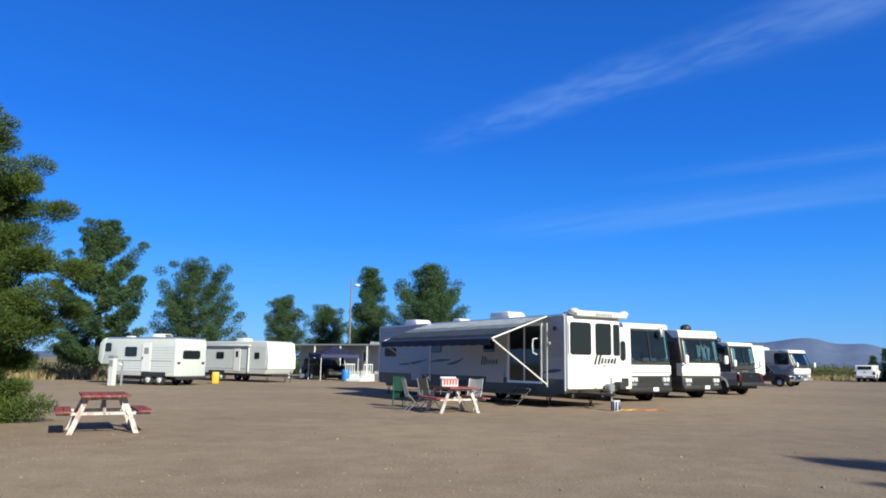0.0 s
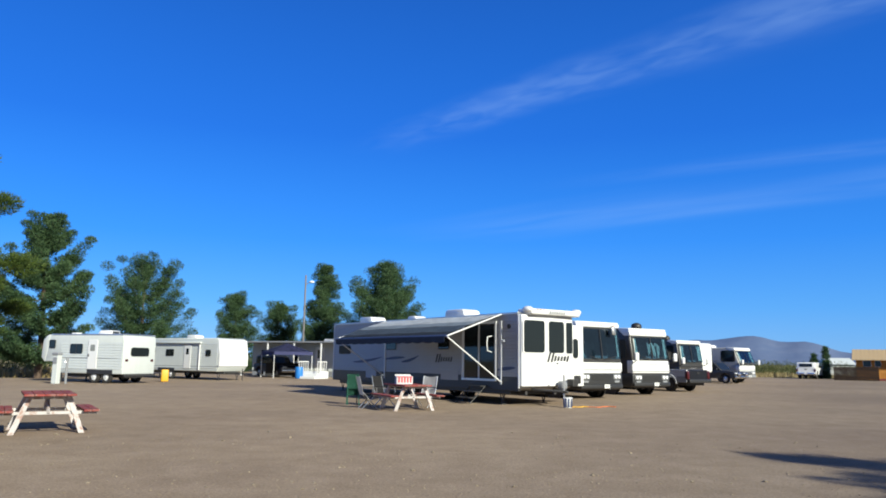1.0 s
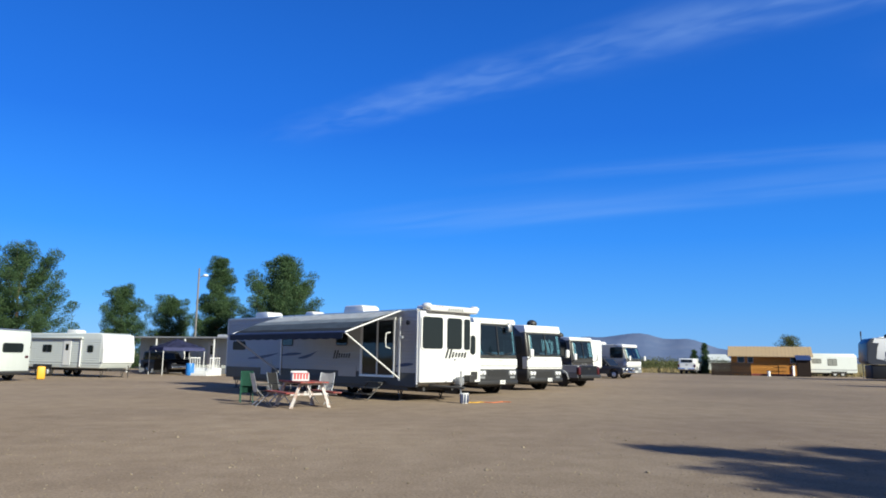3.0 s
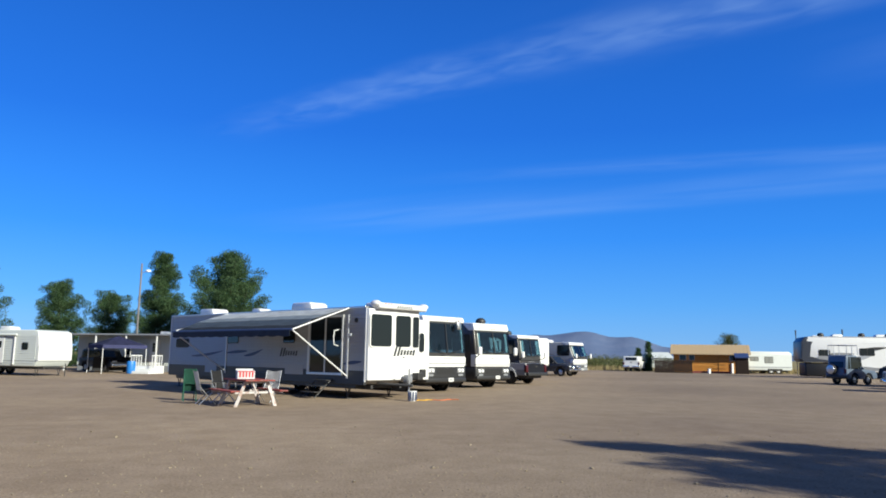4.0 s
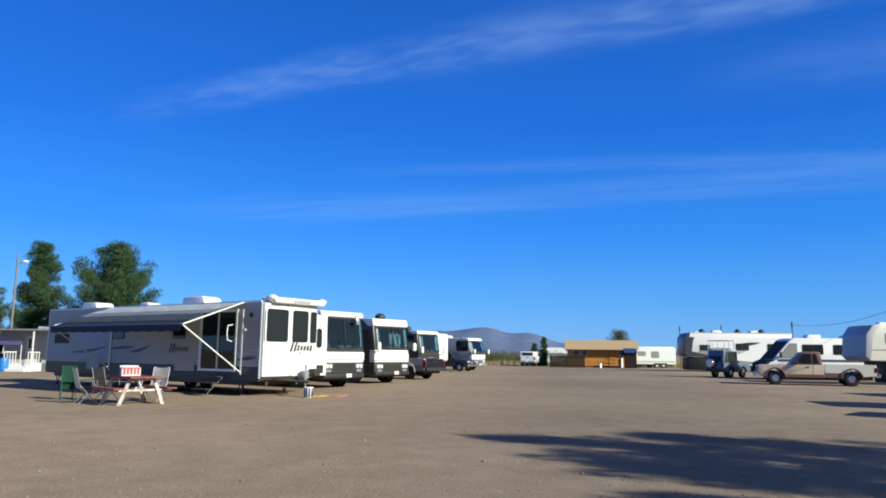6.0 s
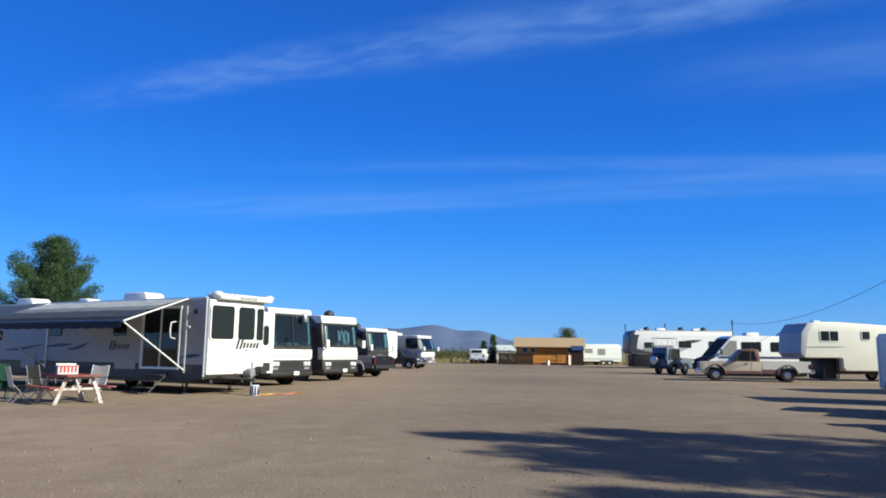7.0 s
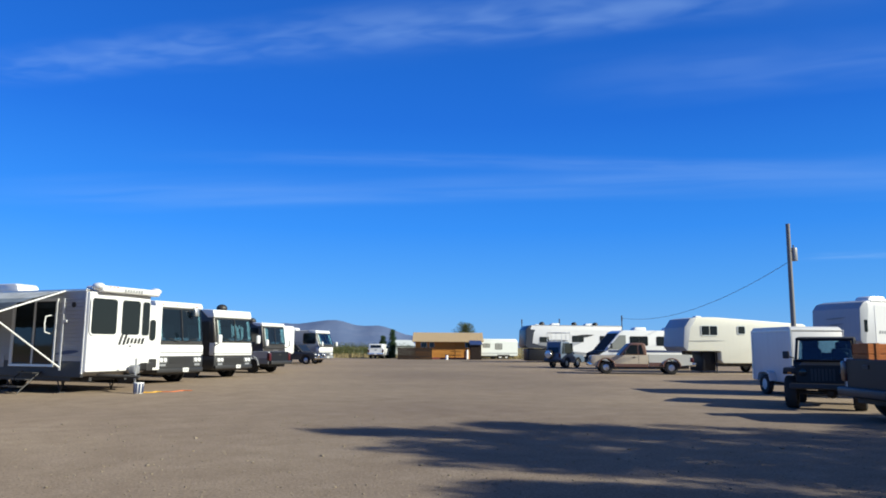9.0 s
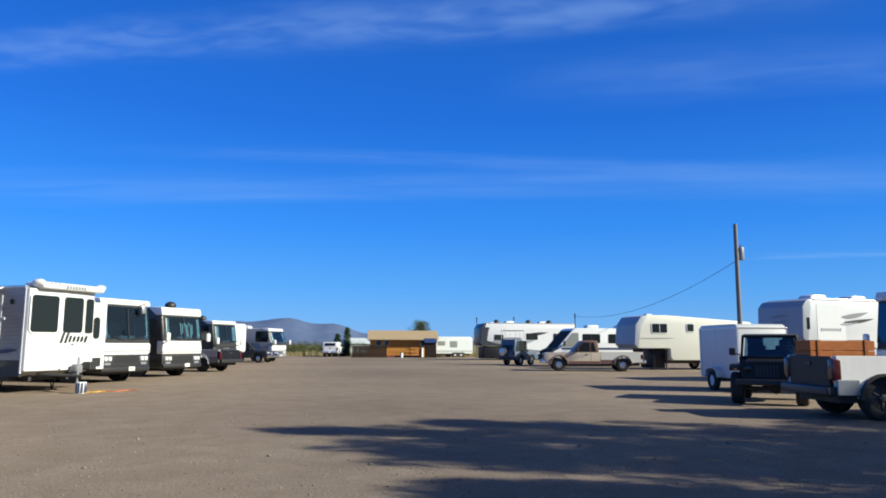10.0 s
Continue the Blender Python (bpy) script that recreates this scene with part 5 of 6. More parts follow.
def travel_trailer(x, y, hd, L, W, H, label, skin, side, windows, door=None, front=None, z_bot=0.55, glass=None, ac=True, rake=0.35, awning=False, stripe=True):
    """A box trailer; (x, y) is the middle of its front."""
    c, s = math.cos(radians(hd)), math.sin(radians(hd))
    t = thing("travel_trailer", pose(x - c * L / 2, y - s * L / 2, 0, 0, 0, hd), label, "travel trailer")
    F = L / 2
    part("body", prism([(-F + 0.1, z_bot), (F - 0.25, z_bot), (F, z_bot + 0.4), (F, H * 0.62), (F - rake, H - 0.12), (F - rake - 0.25, H), (-F + 0.3, H), (-F, H - 0.25), (-F, z_bot + 0.2)], W, 0.06, 3), skin, t, smooth=True)
    sg = -1 if side == "R" else 1
    part("siding", laps(L, W, z_bot + 0.2, H - 0.3, 0.14, -F + 0.1, F - rake - 0.1, sg), skin, t)
    for u, z, w, h in windows:
        window(t, face(side, L, W, F - u, z, out=0.014), w, h, 0.05, glass=glass, bars=1 if w > 0.6 else 0)
    if door:
        u, z, w, h = door
        d = part("entry_door", plate(rounded(w, h, 0.05), 0.028, 0.008), WHITE, t, m=face(side, L, W, F - u, z + h / 2, out=0.014))
        part("pane", plate(rounded(w * 0.4, h * 0.25, 0.03), 0.034), GLASS, d, m=pose(0, 0, h * 0.2))
    if front:
        part("front_shell", prism([(F - rake - 0.1, H * 0.62), (F + 0.02, H * 0.62), (F - rake + 0.02, H - 0.12), (F - rake - 0.1, H - 0.1)], W + 0.02, 0.03), front, t)
        part("front_shell", span(F - 0.12, F + 0.02, -W / 2 - 0.01, W / 2 + 0.01, z_bot + 0.35, H * 0.62, 0.02), front, t)
    if stripe:
        part("stripe", span(-F + 0.1, F - 0.1, sg * W / 2 - 0.01, sg * W / 2 + 0.02, z_bot + 0.3, z_bot + 0.4), MIDGREY, t)
    if awning:
        part("awning_roll", cyl(0.07, L * 0.55, "x", 12, 0.01, x=0.2, y=sg * (W / 2 + 0.1), z=H - 0.3), OFFWHITE, t, smooth=True)
        for a in (-L * 0.27, L * 0.28):
            part("awning_arm", span(a - 0.03, a + 0.03, sg * (W / 2 + 0.06) - 0.03, sg * (W / 2 + 0.06) + 0.03, z_bot + 0.1, H - 0.3), WHITE, t)
    for u in (-0.5, -1.35):
        for sd in (-1, 1):
            wheel(t, u, sd * (W / 2 - 0.14), 0.34, 0.2, WHITE, sd)
    part("fender", span(-1.8, -0.05, -W / 2 - 0.018, W / 2 + 0.018, z_bot - 0.05, z_bot + 0.2, 0.05), PLASTIC, t)
    part("chassis", span(-F + 0.3, F - 0.2, -0.6, 0.6, z_bot - 0.16, z_bot), STEEL, t)
    tg = tube([(F - 0.3, -0.5, z_bot - 0.06), (F + 1.0, 0, z_bot - 0.08)], 0.045, 6)
    add(tg, tube([(F - 0.3, 0.5, z_bot - 0.06), (F + 1.0, 0, z_bot - 0.08)], 0.045, 6))
    add(tg, tube([(F + 0.85, 0, z_bot + 0.2), (F + 0.85, 0, 0.01)], 0.03, 6))
    part("tongue", tg, STEEL, t)
    for a in (-F + 0.5, F - 0.5):
        for sd in (-0.8, 0.8):
            jack(t, a, sd, z_bot - 0.05)
    if ac:
        aircon(t, F - L * 0.45, 0, H, h=0.25)
    return t


travel_trailer(-10.66, 48.7, heading(125), 8.6, 2.4, 2.72, "white travel trailer with a bright front end", OFFWHITE, "R", [(4.9, 1.75, 0.75, 0.4), (1.1, 1.75, 0.42, 0.36), (6.8, 1.9, 0.7, 0.4)], door=(3.1, 0.72, 0.66, 1.6), front=WHITE, awning=True, rake=0.16)
travel_trailer(56.4, 73.0, heading(285), 5.9, 2.3, 2.55, "small white travel trailer with pale windows", OFFWHITE, "L", [(1.5, 1.7, 0.95, 0.45), (3.2, 1.6, 0.95, 0.7)], ac=False, rake=0.2, z_bot=0.4, glass=PALEGLASS)


def slant_coach():
    """White camper with a long raked nose, its front in shade."""
    L, W, H, az = 8.0, 2.35, 2.75, 296.0
    x, y = 39.2, 36.6
    f = Vector((math.sin(radians(az)), math.cos(radians(az)), 0))
    t = thing("camper_coach", pose(x - f.x * L / 2, y - f.y * L / 2, 0, 0, 0, heading(az)), "white camper coach with a long raked windscreen and blue stripe", "camper")
    F = L / 2
    part("body", prism([(-F, 0.5), (F - 0.3, 0.45), (F, 0.65), (F - 0.05, 1.1), (F - 0.5, 1.3), (F - 1.7, H - 0.12), (F - 2.0, H), (-F + 0.2, H), (-F, H - 0.2)], W, 0.08, 3), WHITE, t, smooth=True)
    sl = math.degrees(math.atan2(1.2, H - 1.42))
    part("windscreen", plate([(-1.05, 0.04), (1.05, 0.04), (1.0, 1.66), (-1.0, 1.66)], 0.02), DARKCLOTH, t, "dark cloth cover on the raked windscreen", m=pose(F - 0.5, 0, 1.3, 0, 0, 90) @ pose(0, 0, 0, -sl))
    part("cab_window", plate([(F - 2.1, 1.42), (F - 0.75, 1.42), (F - 1.65, 2.4), (F - 2.1, 2.4)], 0.03), PALEGLASS, t, m=pose(0, W / 2 + 0.03, 0))
    for u, w in ((3.1, 1.3), (5.2, 1.5)):
        window(t, face("L", L, W, F - u, 2.0), w, 0.6, 0.06, bars=1)
    part("stripe", span(-F + 0.05, F - 0.8, W / 2 - 0.01, W / 2 + 0.012, 1.2, 1.36), NAVYBAND, t)
    part("mirror", box(0.12, 0.2, 0.36, F - 0.95, W / 2 + 0.2, 1.65, 0.04), PLASTIC, t)
    for a in (F - 1.3, -F + 2.0):
        for sd in (-1, 1):
            wheel(t, a, sd * (W / 2 - 0.14), 0.38, 0.24, ALU, sd)
    aircon(t, F - 3.6, 0, H, h=0.25)
    aircon(t, F - 6.0, 0, H, h=0.25)
    part("lower_band", span(-F + 0.02, F - 0.3, -W / 2 - 0.01, W / 2 + 0.01, 0.42, 0.75, 0.03), MIDGREY, t)
    part("bumper", box(0.2, W, 0.22, F + 0.02, 0, 0.56, 0.05, 3), PLASTIC, t)
    part("nose_cover", prism([(F - 0.32, 0.5), (F + 0.012, 0.68), (F - 0.036, 1.11), (F - 0.5, 1.315), (F - 0.6, 1.3), (F - 0.2, 1.05)], W + 0.02, 0.02), DARKCLOTH, t, "dark cloth nose cover")
    return t


slant_coach()


def cargo_trailer():
    az = 213.0
    L, W, H = 2.7, 1.72, 2.22
    f = Vector((math.sin(radians(az)), math.cos(radians(az)), 0))
    left = Vector((-f.y, f.x, 0))
    corner = Vector((22.75, 12.66, 0))  # corner between the shaded side and the sunlit end
    c = corner - f * L / 2 + left * W / 2
    t = thing("cargo_trailer", pose(c.x, c.y, 0, 0, 0, heading(az)), "white enclosed cargo trailer with rounded roof edges", "trailer")
    F = L / 2
    part("body", prism([(-F, 0.42), (F - 0.05, 0.42), (F, 0.5), (F, H - 0.2), (F - 0.06, H - 0.07), (F - 0.2, H), (-F + 0.1, H), (-F, H - 0.08)], W, 0.1, 4), CARGOWHITE, t, smooth=True)
    for a in (-F + 0.03, F - 0.03):
        for sd in (-1, 1):
            part("corner_post", span(a - 0.04, a + 0.04, sd * W / 2 - 0.02, sd * W / 2 + 0.012, 0.44, H - 0.1, 0.01), ALU, t)
    part("roof_trim", span(-F, F, -W / 2 - 0.012, W / 2 + 0.012, H - 0.16, H - 0.1, 0.01), ALU, t)
    for i in range(1, 4):
        x = -F + L * i / 4
        part("panel_seam", span(x - 0.012, x + 0.012, W / 2 - 0.004, W / 2 + 0.006, 0.46, H - 0.17), ALU, t)
    part("stone_guard", span(F - 0.02, F + 0.012, -W / 2 + 0.04, W / 2 - 0.04, 0.46, 0.7, 0.004), ALU, t, "bare metal lower guard panel")
    for sd in (-1, 1):
        wheel(t, -0.15, sd * (W / 2 + 0.12), 0.33, 0.2, WHITE, sd)
        part("fender", prism([(-0.62, 0.45), (-0.55, 0.7), (-0.35, 0.78), (0.05, 0.78), (0.25, 0.7), (0.32, 0.45), (0.27, 0.45), (0.2, 0.66), (0.02, 0.73), (-0.32, 0.73), (-0.5, 0.66), (-0.57, 0.45)], 0.24, 0.01, 1, y=sd * (W / 2 + 0.12)), CARGOWHITE, t)
    part("tongue", tube([(F - 0.2, 0, 0.4), (F + 0.9, 0, 0.42)], 0.05, 6), STEEL, t)
    part("tongue_jack", tube([(F + 0.7, 0, 0.01), (F + 0.7, 0, 0.85)], 0.035, 8), STEEL, t)
    part("chassis", span(-F + 0.1, F - 0.1, -0.7, 0.7, 0.32, 0.42), STEEL, t)
    return t


cargo_trailer()


motorhome(26.3, 8.85, heading(290), 8.5, 2.45, 3.3, "motor home with a dark windscreen at the end of the row", z_apron=0.95, z_belt=1.4, z_glass=1.6, top=3.02, side=OFFWHITE)
dark_suv(pose(-9.4, 58.6, 0, 0, 0, heading(140)), "dark car parked beside the canopy tent", BLACKCAR)


# ---- trees ----
def tufts(centres, sizes, per, length, width, rng, droop=0.0):
    """Needle sprays: narrow blades that stand out from clump centres."""
    vs, fs = [], []
    n = len(centres)
    C = np.repeat(np.asarray(centres), per, axis=0)
    S = np.repeat(np.asarray(sizes), per, axis=0)
    N = n * per
    d = rng.normal(size=(N, 3))
    d /= np.linalg.norm(d, axis=1)[:, None]
    rad = rng.random(N) ** 0.42
    base = C + d * S * rad[:, None]
    out = d + rng.normal(size=(N, 3)) * 0.5 + np.array([0, 0, 0.55 - droop])
    out /= np.linalg.norm(out, axis=1)[:, None]
    side = np.cross(out, rng.normal(size=(N, 3)))
    side /= np.linalg.norm(side, axis=1)[:, None]
    ln = length * (0.6 + 0.8 * rng.random(N))[:, None]
    w = width * (0.7 + 0.6 * rng.random(N))[:, None]
    V = np.stack([base - side * w, base + side * w, base + out * ln], 1).reshape(-1, 3)
    F = np.arange(3 * N).reshape(N, 3)
    return V, F


def raw_mesh(name, V, F, mat, parent=None, label=""):
    me = bpy.data.meshes.new(name)
    me.from_pydata(V.tolist() if hasattr(V, "tolist") else V, [], F.tolist() if hasattr(F, "tolist") else F)
    me.materials.append(mat)
    ob = new(name, me)
    if parent is not None:
        ob.parent = parent
    if label:
        ob["label"] = label
    return ob


def pine(x, y, h, r, low, seed, label, mat=None, whorls=9, arms=6, per=26, needle=0.26, shape=None, clump=0.55, fill=1.0, name="pine_tree", group="pine trees", blade=0.026, lift=1.0, flat=0.72):
    """An open-grown pine: tapered trunk, up-curving limbs, and a crown of needle clumps along them."""
    rng = np.random.default_rng(seed)
    t = thing(name, pose(x, y, 0), label, "tree", group)
    shape = shape or (lambda f: (1 - f) ** 0.62 * (0.55 + 0.45 * min(1, f * 5)))
    tr = tube([(0.12 * r * 0.2 * math.sin(k), 0.1 * r * 0.2 * math.cos(k * 1.7), h * 0.97 * k / 8) for k in range(9)], 0.035 * h * 0.62, 9, 0.02)
    centres, sizes = [], []
    for i in range(whorls):
        f0 = i / (whorls - 0.4)
        for j in range(arms):
            f = min(0.985, max(0.0, f0 + rng.normal() * 0.03))
            z = low + (h - low) * f
            rr = r * shape(f) * (0.58 + 0.52 * rng.random())
            a = (j + 0.5 * (i % 2) + rng.normal() * 0.22) * math.tau / arms
            rise = rr * (0.18 + 0.5 * f + 0.15 * rng.random()) * lift
            pts = []
            for k in range(5):
                q = k / 4
                pts.append((rr * q * math.cos(a), rr * q * math.sin(a), z - 0.25 * rise * math.sin(math.pi * q) + rise * q * q))
            add(tr, tube(pts, max(0.012, 0.012 * h * 0.35 * (1 - f)), 5, 0.008, caps=False))
            m = max(2, int(round(fill * 1.7 * rr / clump)))
            for k in range(m):
                q = 0.24 + 0.76 * (k + 0.2 + rng.random() * 0.7) / m
                p = np.array([rr * q * math.cos(a), rr * q * math.sin(a), z - 0.25 * rise * math.sin(math.pi * q) + rise * q * q])
                centres.append(p + rng.normal(size=3) * clump * 0.16 + [0, 0, clump * 0.12])
                s = clump * (0.66 + 0.34 * rng.random()) * (0.7 + 0.4 * math.sin(math.pi * min(1, q * 0.9)))
                sizes.append((s, s, s * flat))
    for k in range(4):
        centres.append(np.array([0, 0, h - 0.15 - 0.35 * k]) + rng.normal(size=3) * 0.1)
        sizes.append((clump * 0.55, clump * 0.55, clump * 0.6))
    part("trunk", tr, BARK, t, "brown trunk with bare limbs", smooth=True)
    V, F = tufts(centres, sizes, per, needle, blade, rng)
    raw_mesh("crown", V, F, mat or PINE_A, t, "clumped green needles")
    return t


pine(-11.7, 16.5, 8.1, 3.2, 0.1, 11, "large dense pine with foliage down to the ground", PINE_B, 14, 9, 1000, 0.1, lambda f: (0.93 + 0.07 * min(1, f * 3)) * (1 - f ** 2.1), 0.58, 0.85, blade=0.0115, lift=0.7, flat=0.58)
pine(-22.8, 48.0, 10.4, 3.9, 1.2, 12, "tall open pine with layered branches", PINE_A, 10, 6, 260, 0.17, lambda f: 1.0 * (1 - f) ** 0.45 * (0.8 + 0.2 * min(1, f * 3)), 0.56, 1.0, flat=0.6)
pine(-21.1, 61.5, 9.3, 3.9, 1.6, 13, "broad round-topped pine behind the trailers", PINE_A, 7, 7, 260, 0.17, lambda f: (1 - f * f) ** 0.6, 0.72, lift=1.5)
pine(-17.1, 78.2, 8.1, 2.9, 0.2, 14, "bushy pine at the edge of the lot", PINE_A, 8, 7, 260, 0.17, lambda f: (1 - f ** 3) ** 0.6 * (0.98 - 0.2 * f), 0.72)
pine(-12.7, 79.0, 7.2, 2.9, 0.1, 15, "bushy pine at the edge of the lot", PINE_A, 7, 7, 260, 0.17, lambda f: (1 - f ** 3) ** 0.6 * (1 - 0.15 * f), 0.72)
pine(-7.0, 69.8, 10.2, 2.8, 0.3, 16, "narrow tall pine beside the power pole", PINE_A, 11, 7, 260, 0.17, lambda f: 0.95 * (1 - f) ** 0.5 * (0.85 + 0.15 * min(1, f * 3)), 0.68)
pine(-0.9, 60.2, 9.2, 3.6, 2.0, 17, "round-crowned pine behind the long trailer", PINE_A, 8, 8, 260, 0.17, lambda f: (0.9 + 0.1 * min(1, f * 4)) * (1 - f ** 3) ** 0.7 * (1 - 0.25 * f), 0.74, 1.05)
# five more that stand behind the lane and shade its gravel
pine(14.9, -3.7, 7.6, 3.4, 1.2, 18, "dark pine that shades the gravel lane", PINE_A, 9, 8, 150, 0.2, None, 0.5, 0.4)
pine(19.7, -4.1, 9.6, 2.8, 1.2, 19, "dark pine that shades the gravel lane", PINE_A, 9, 8, 150, 0.2, None, 0.5, 0.42)
pine(16.4, -2.7, 8.9, 3.0, 1.2, 20, "dark pine that shades the gravel lane", PINE_A, 9, 8, 150, 0.2, None, 0.5, 0.4)
pine(13.5, -5.8, 7.2, 3.0, 1.2, 21, "dark pine that shades the gravel lane", PINE_A, 9, 8, 150, 0.2, None, 0.5, 0.36)
pine(22.4, -3.6, 6.4, 2.6, 0.8, 22, "dark pine that shades the gravel lane", PINE_A, 9, 8, 170, 0.2, None, 0.5, 0.5)
# dark cypresses by the cabin
for cxx, cyy, hh, sd in ((48.2, 81.1, 2.7, 31), (49.2, 80.4, 3.6, 32)):
    pine(cxx, cyy, hh, 0.55, 0.1, sd, "slim dark cypress beside the wooden cabin", PINE_A, 12, 5, 26, 0.22, lambda f: (1 - f) ** 0.5, 0.24, name="cypress_tree", group="cypresses")
pine(72.0, 95.0, 5.0, 2.1, 2.0, 33, "pale round desert tree behind the cabin", SCRUB, 5, 8, 40, 0.3, lambda f: (1 - f * f) ** 0.5, 0.6, name="desert_tree", group="desert trees")


def scrub():
    rng = np.random.default_rng(5)
    cs, ss = [], []
    for i in range(420):
        az = radians(rng.uniform(18, 36.5))
        d = rng.uniform(104, 122)
        s = rng.uniform(0.5, 1.15)
        cs.append((d * math.sin(az), d * math.cos(az), s * 0.75 + rng.random() * 0.5))
        ss.append((s, s, s * 0.9))
    for i in range(90):
        az = radians(rng.uniform(-36, -25))
        d = rng.uniform(58, 72)
        s = rng.uniform(0.4, 0.9)
        cs.append((d * math.sin(az), d * math.cos(az), s * 0.7))
        ss.append((s, s, s * 0.8))
    V, F = tufts(cs, ss, 110, 0.16, 0.035, rng)
    tagged(raw_mesh("scrub_bushes", V, F, SCRUB), "olive desert scrub along the end of the lot", "bushes", kind="stuff")
    n = 9000
    az = np.radians(rng.uniform(15, 60, n))
    d = rng.uniform(94, 118, n)
    P = np.stack([d * np.sin(az), d * np.cos(az), np.zeros(n)], 1)
    m = 2500
    az2, d2 = np.radians(rng.uniform(-37, -24, m)), rng.uniform(54, 70, m)
    P = np.concatenate([P, np.stack([d2 * np.sin(az2), d2 * np.cos(az2), np.zeros(m)], 1)])
    n += m
    a = rng.uniform(0, math.tau, n)
    w = np.stack([np.cos(a), np.sin(a), np.zeros(n)], 1) * 0.06
    top = P + np.stack([rng.normal(0, 0.12, n), rng.normal(0, 0.12, n), rng.uniform(0.25, 0.7, n)], 1)
    V = np.stack([P - w, P + w, top], 1).reshape(-1, 3)
    tagged(raw_mesh("dry_grass", V, np.arange(3 * n).reshape(n, 3), STRAW), "dry straw-coloured grass at the lot's edge", "grass", kind="stuff")


scrub()


def gravel():
    """Loose stones on the lane, thickest near the open foreground."""
    rng = np.random.default_rng(8)
    base = bmesh.new()
    bmesh.ops.create_icosphere(base, subdivisions=1, radius=1)
    bv = np.array([v.co[:] for v in base.verts])
    bf = np.array([[v.index for v in f.verts] for f in base.faces])
    base.free()
    n = 4200
    r = 4.5 + 12 * rng.random(n) ** 1.2
    az = np.radians(rng.uniform(-40, 74, n))
    s = 0.007 + 0.011 * rng.random(n) ** 2.5 + (rng.random(n) > 0.985) * 0.02
    V = bv[None] * (s[:, None, None] * rng.uniform(0.6, 1.3, (n, 1, 3)) * np.array([1, 1, 0.6])) * (1 + 0.2 * rng.normal(size=(n, len(bv), 1)))
    V += np.stack([r * np.sin(az), r * np.cos(az), s * 0.25], 1)[:, None]
    F = (bf[None] + (np.arange(n) * len(bv))[:, None, None]).reshape(-1, 3)
    tagged(raw_mesh("loose_gravel", V.reshape(-1, 3), F, STONE), "scattered small loose stones on the packed earth", "gravel", kind="stuff")


gravel()


# ---- picnic tables, chairs and small things by the trailers ----
def picnic_table(m, label, top_mat, leg_mat):
    """A-frame table with two benches; its planks run along x."""
    t = thing("picnic_table", m, label, "picnic table", "picnic tables")
    L = 1.75
    for i in range(5):
        part("tabletop_plank", box(L, 0.172, 0.04, 0, -0.36 + 0.18 * i, 0.745, 0.008), top_mat, t)
    for sd in (-1, 1):
        for i in range(2):
            part("bench_plank", box(L, 0.135, 0.04, 0, sd * (0.66 + 0.142 * i), 0.445, 0.008), top_mat, t)
    for a in (-0.58, 0.58):
        for sd in (-1, 1):
            leg = extrude([(0, sd * 0.28, 0.72), (0, sd * 0.38, 0.72), (0, sd * 0.66, 0.0), (0, sd * 0.55, 0.0)], (0.05, 0, 0), 0.006, 1)
            part("leg", leg, leg_mat, t, m=pose(a - 0.025, 0, 0))
        part("bench_beam", box(0.045, 1.72, 0.06, a + 0.05, 0, 0.394, 0.006), leg_mat, t)
        part("top_cleat", box(0.045, 0.68, 0.07, a + 0.05, 0, 0.69, 0.006), leg_mat, t)
        part("brace", tube([(a, 0, 0.4), (a * 0.15, 0, 0.7)], 0.03, 4), leg_mat, t)
    return t


picnic_table(pose(-6.95, 15.15, 0, 0, 0, 118), "red picnic table with white flaking legs on gravel", REDWOOD, WHITEWOOD)
picnic_table(pose(0.35, 22.4, 0, 0, 0, 22 + 90), "red-brown picnic table with white legs by the trailer", REDWOOD, WHITEWOOD)


def carton():
    t = thing("carton", pose(0.25, 22.45, 0.767, 0, 0, 8), "red and white printed carton on the picnic table", "box")
    part("box_body", box(0.5, 0.34, 0.24, 0, 0, 0.12, 0.006), WHITECLOTH, t)
    for k in range(5):
        part("print_bar", span(-0.2 + 0.09 * k, -0.15 + 0.09 * k, -0.176, -0.17, 0.05, 0.2), REDPRINT, t)
    part("print_bar", span(-0.24, 0.24, -0.175, -0.169, 0.205, 0.232), REDPRINT, t)
    part("flap", box(0.5, 0.02, 0.12, 0, 0.17, 0.27, 0.003), WHITECLOTH, t, m=pose(0, 0, 0, -12))


carton()


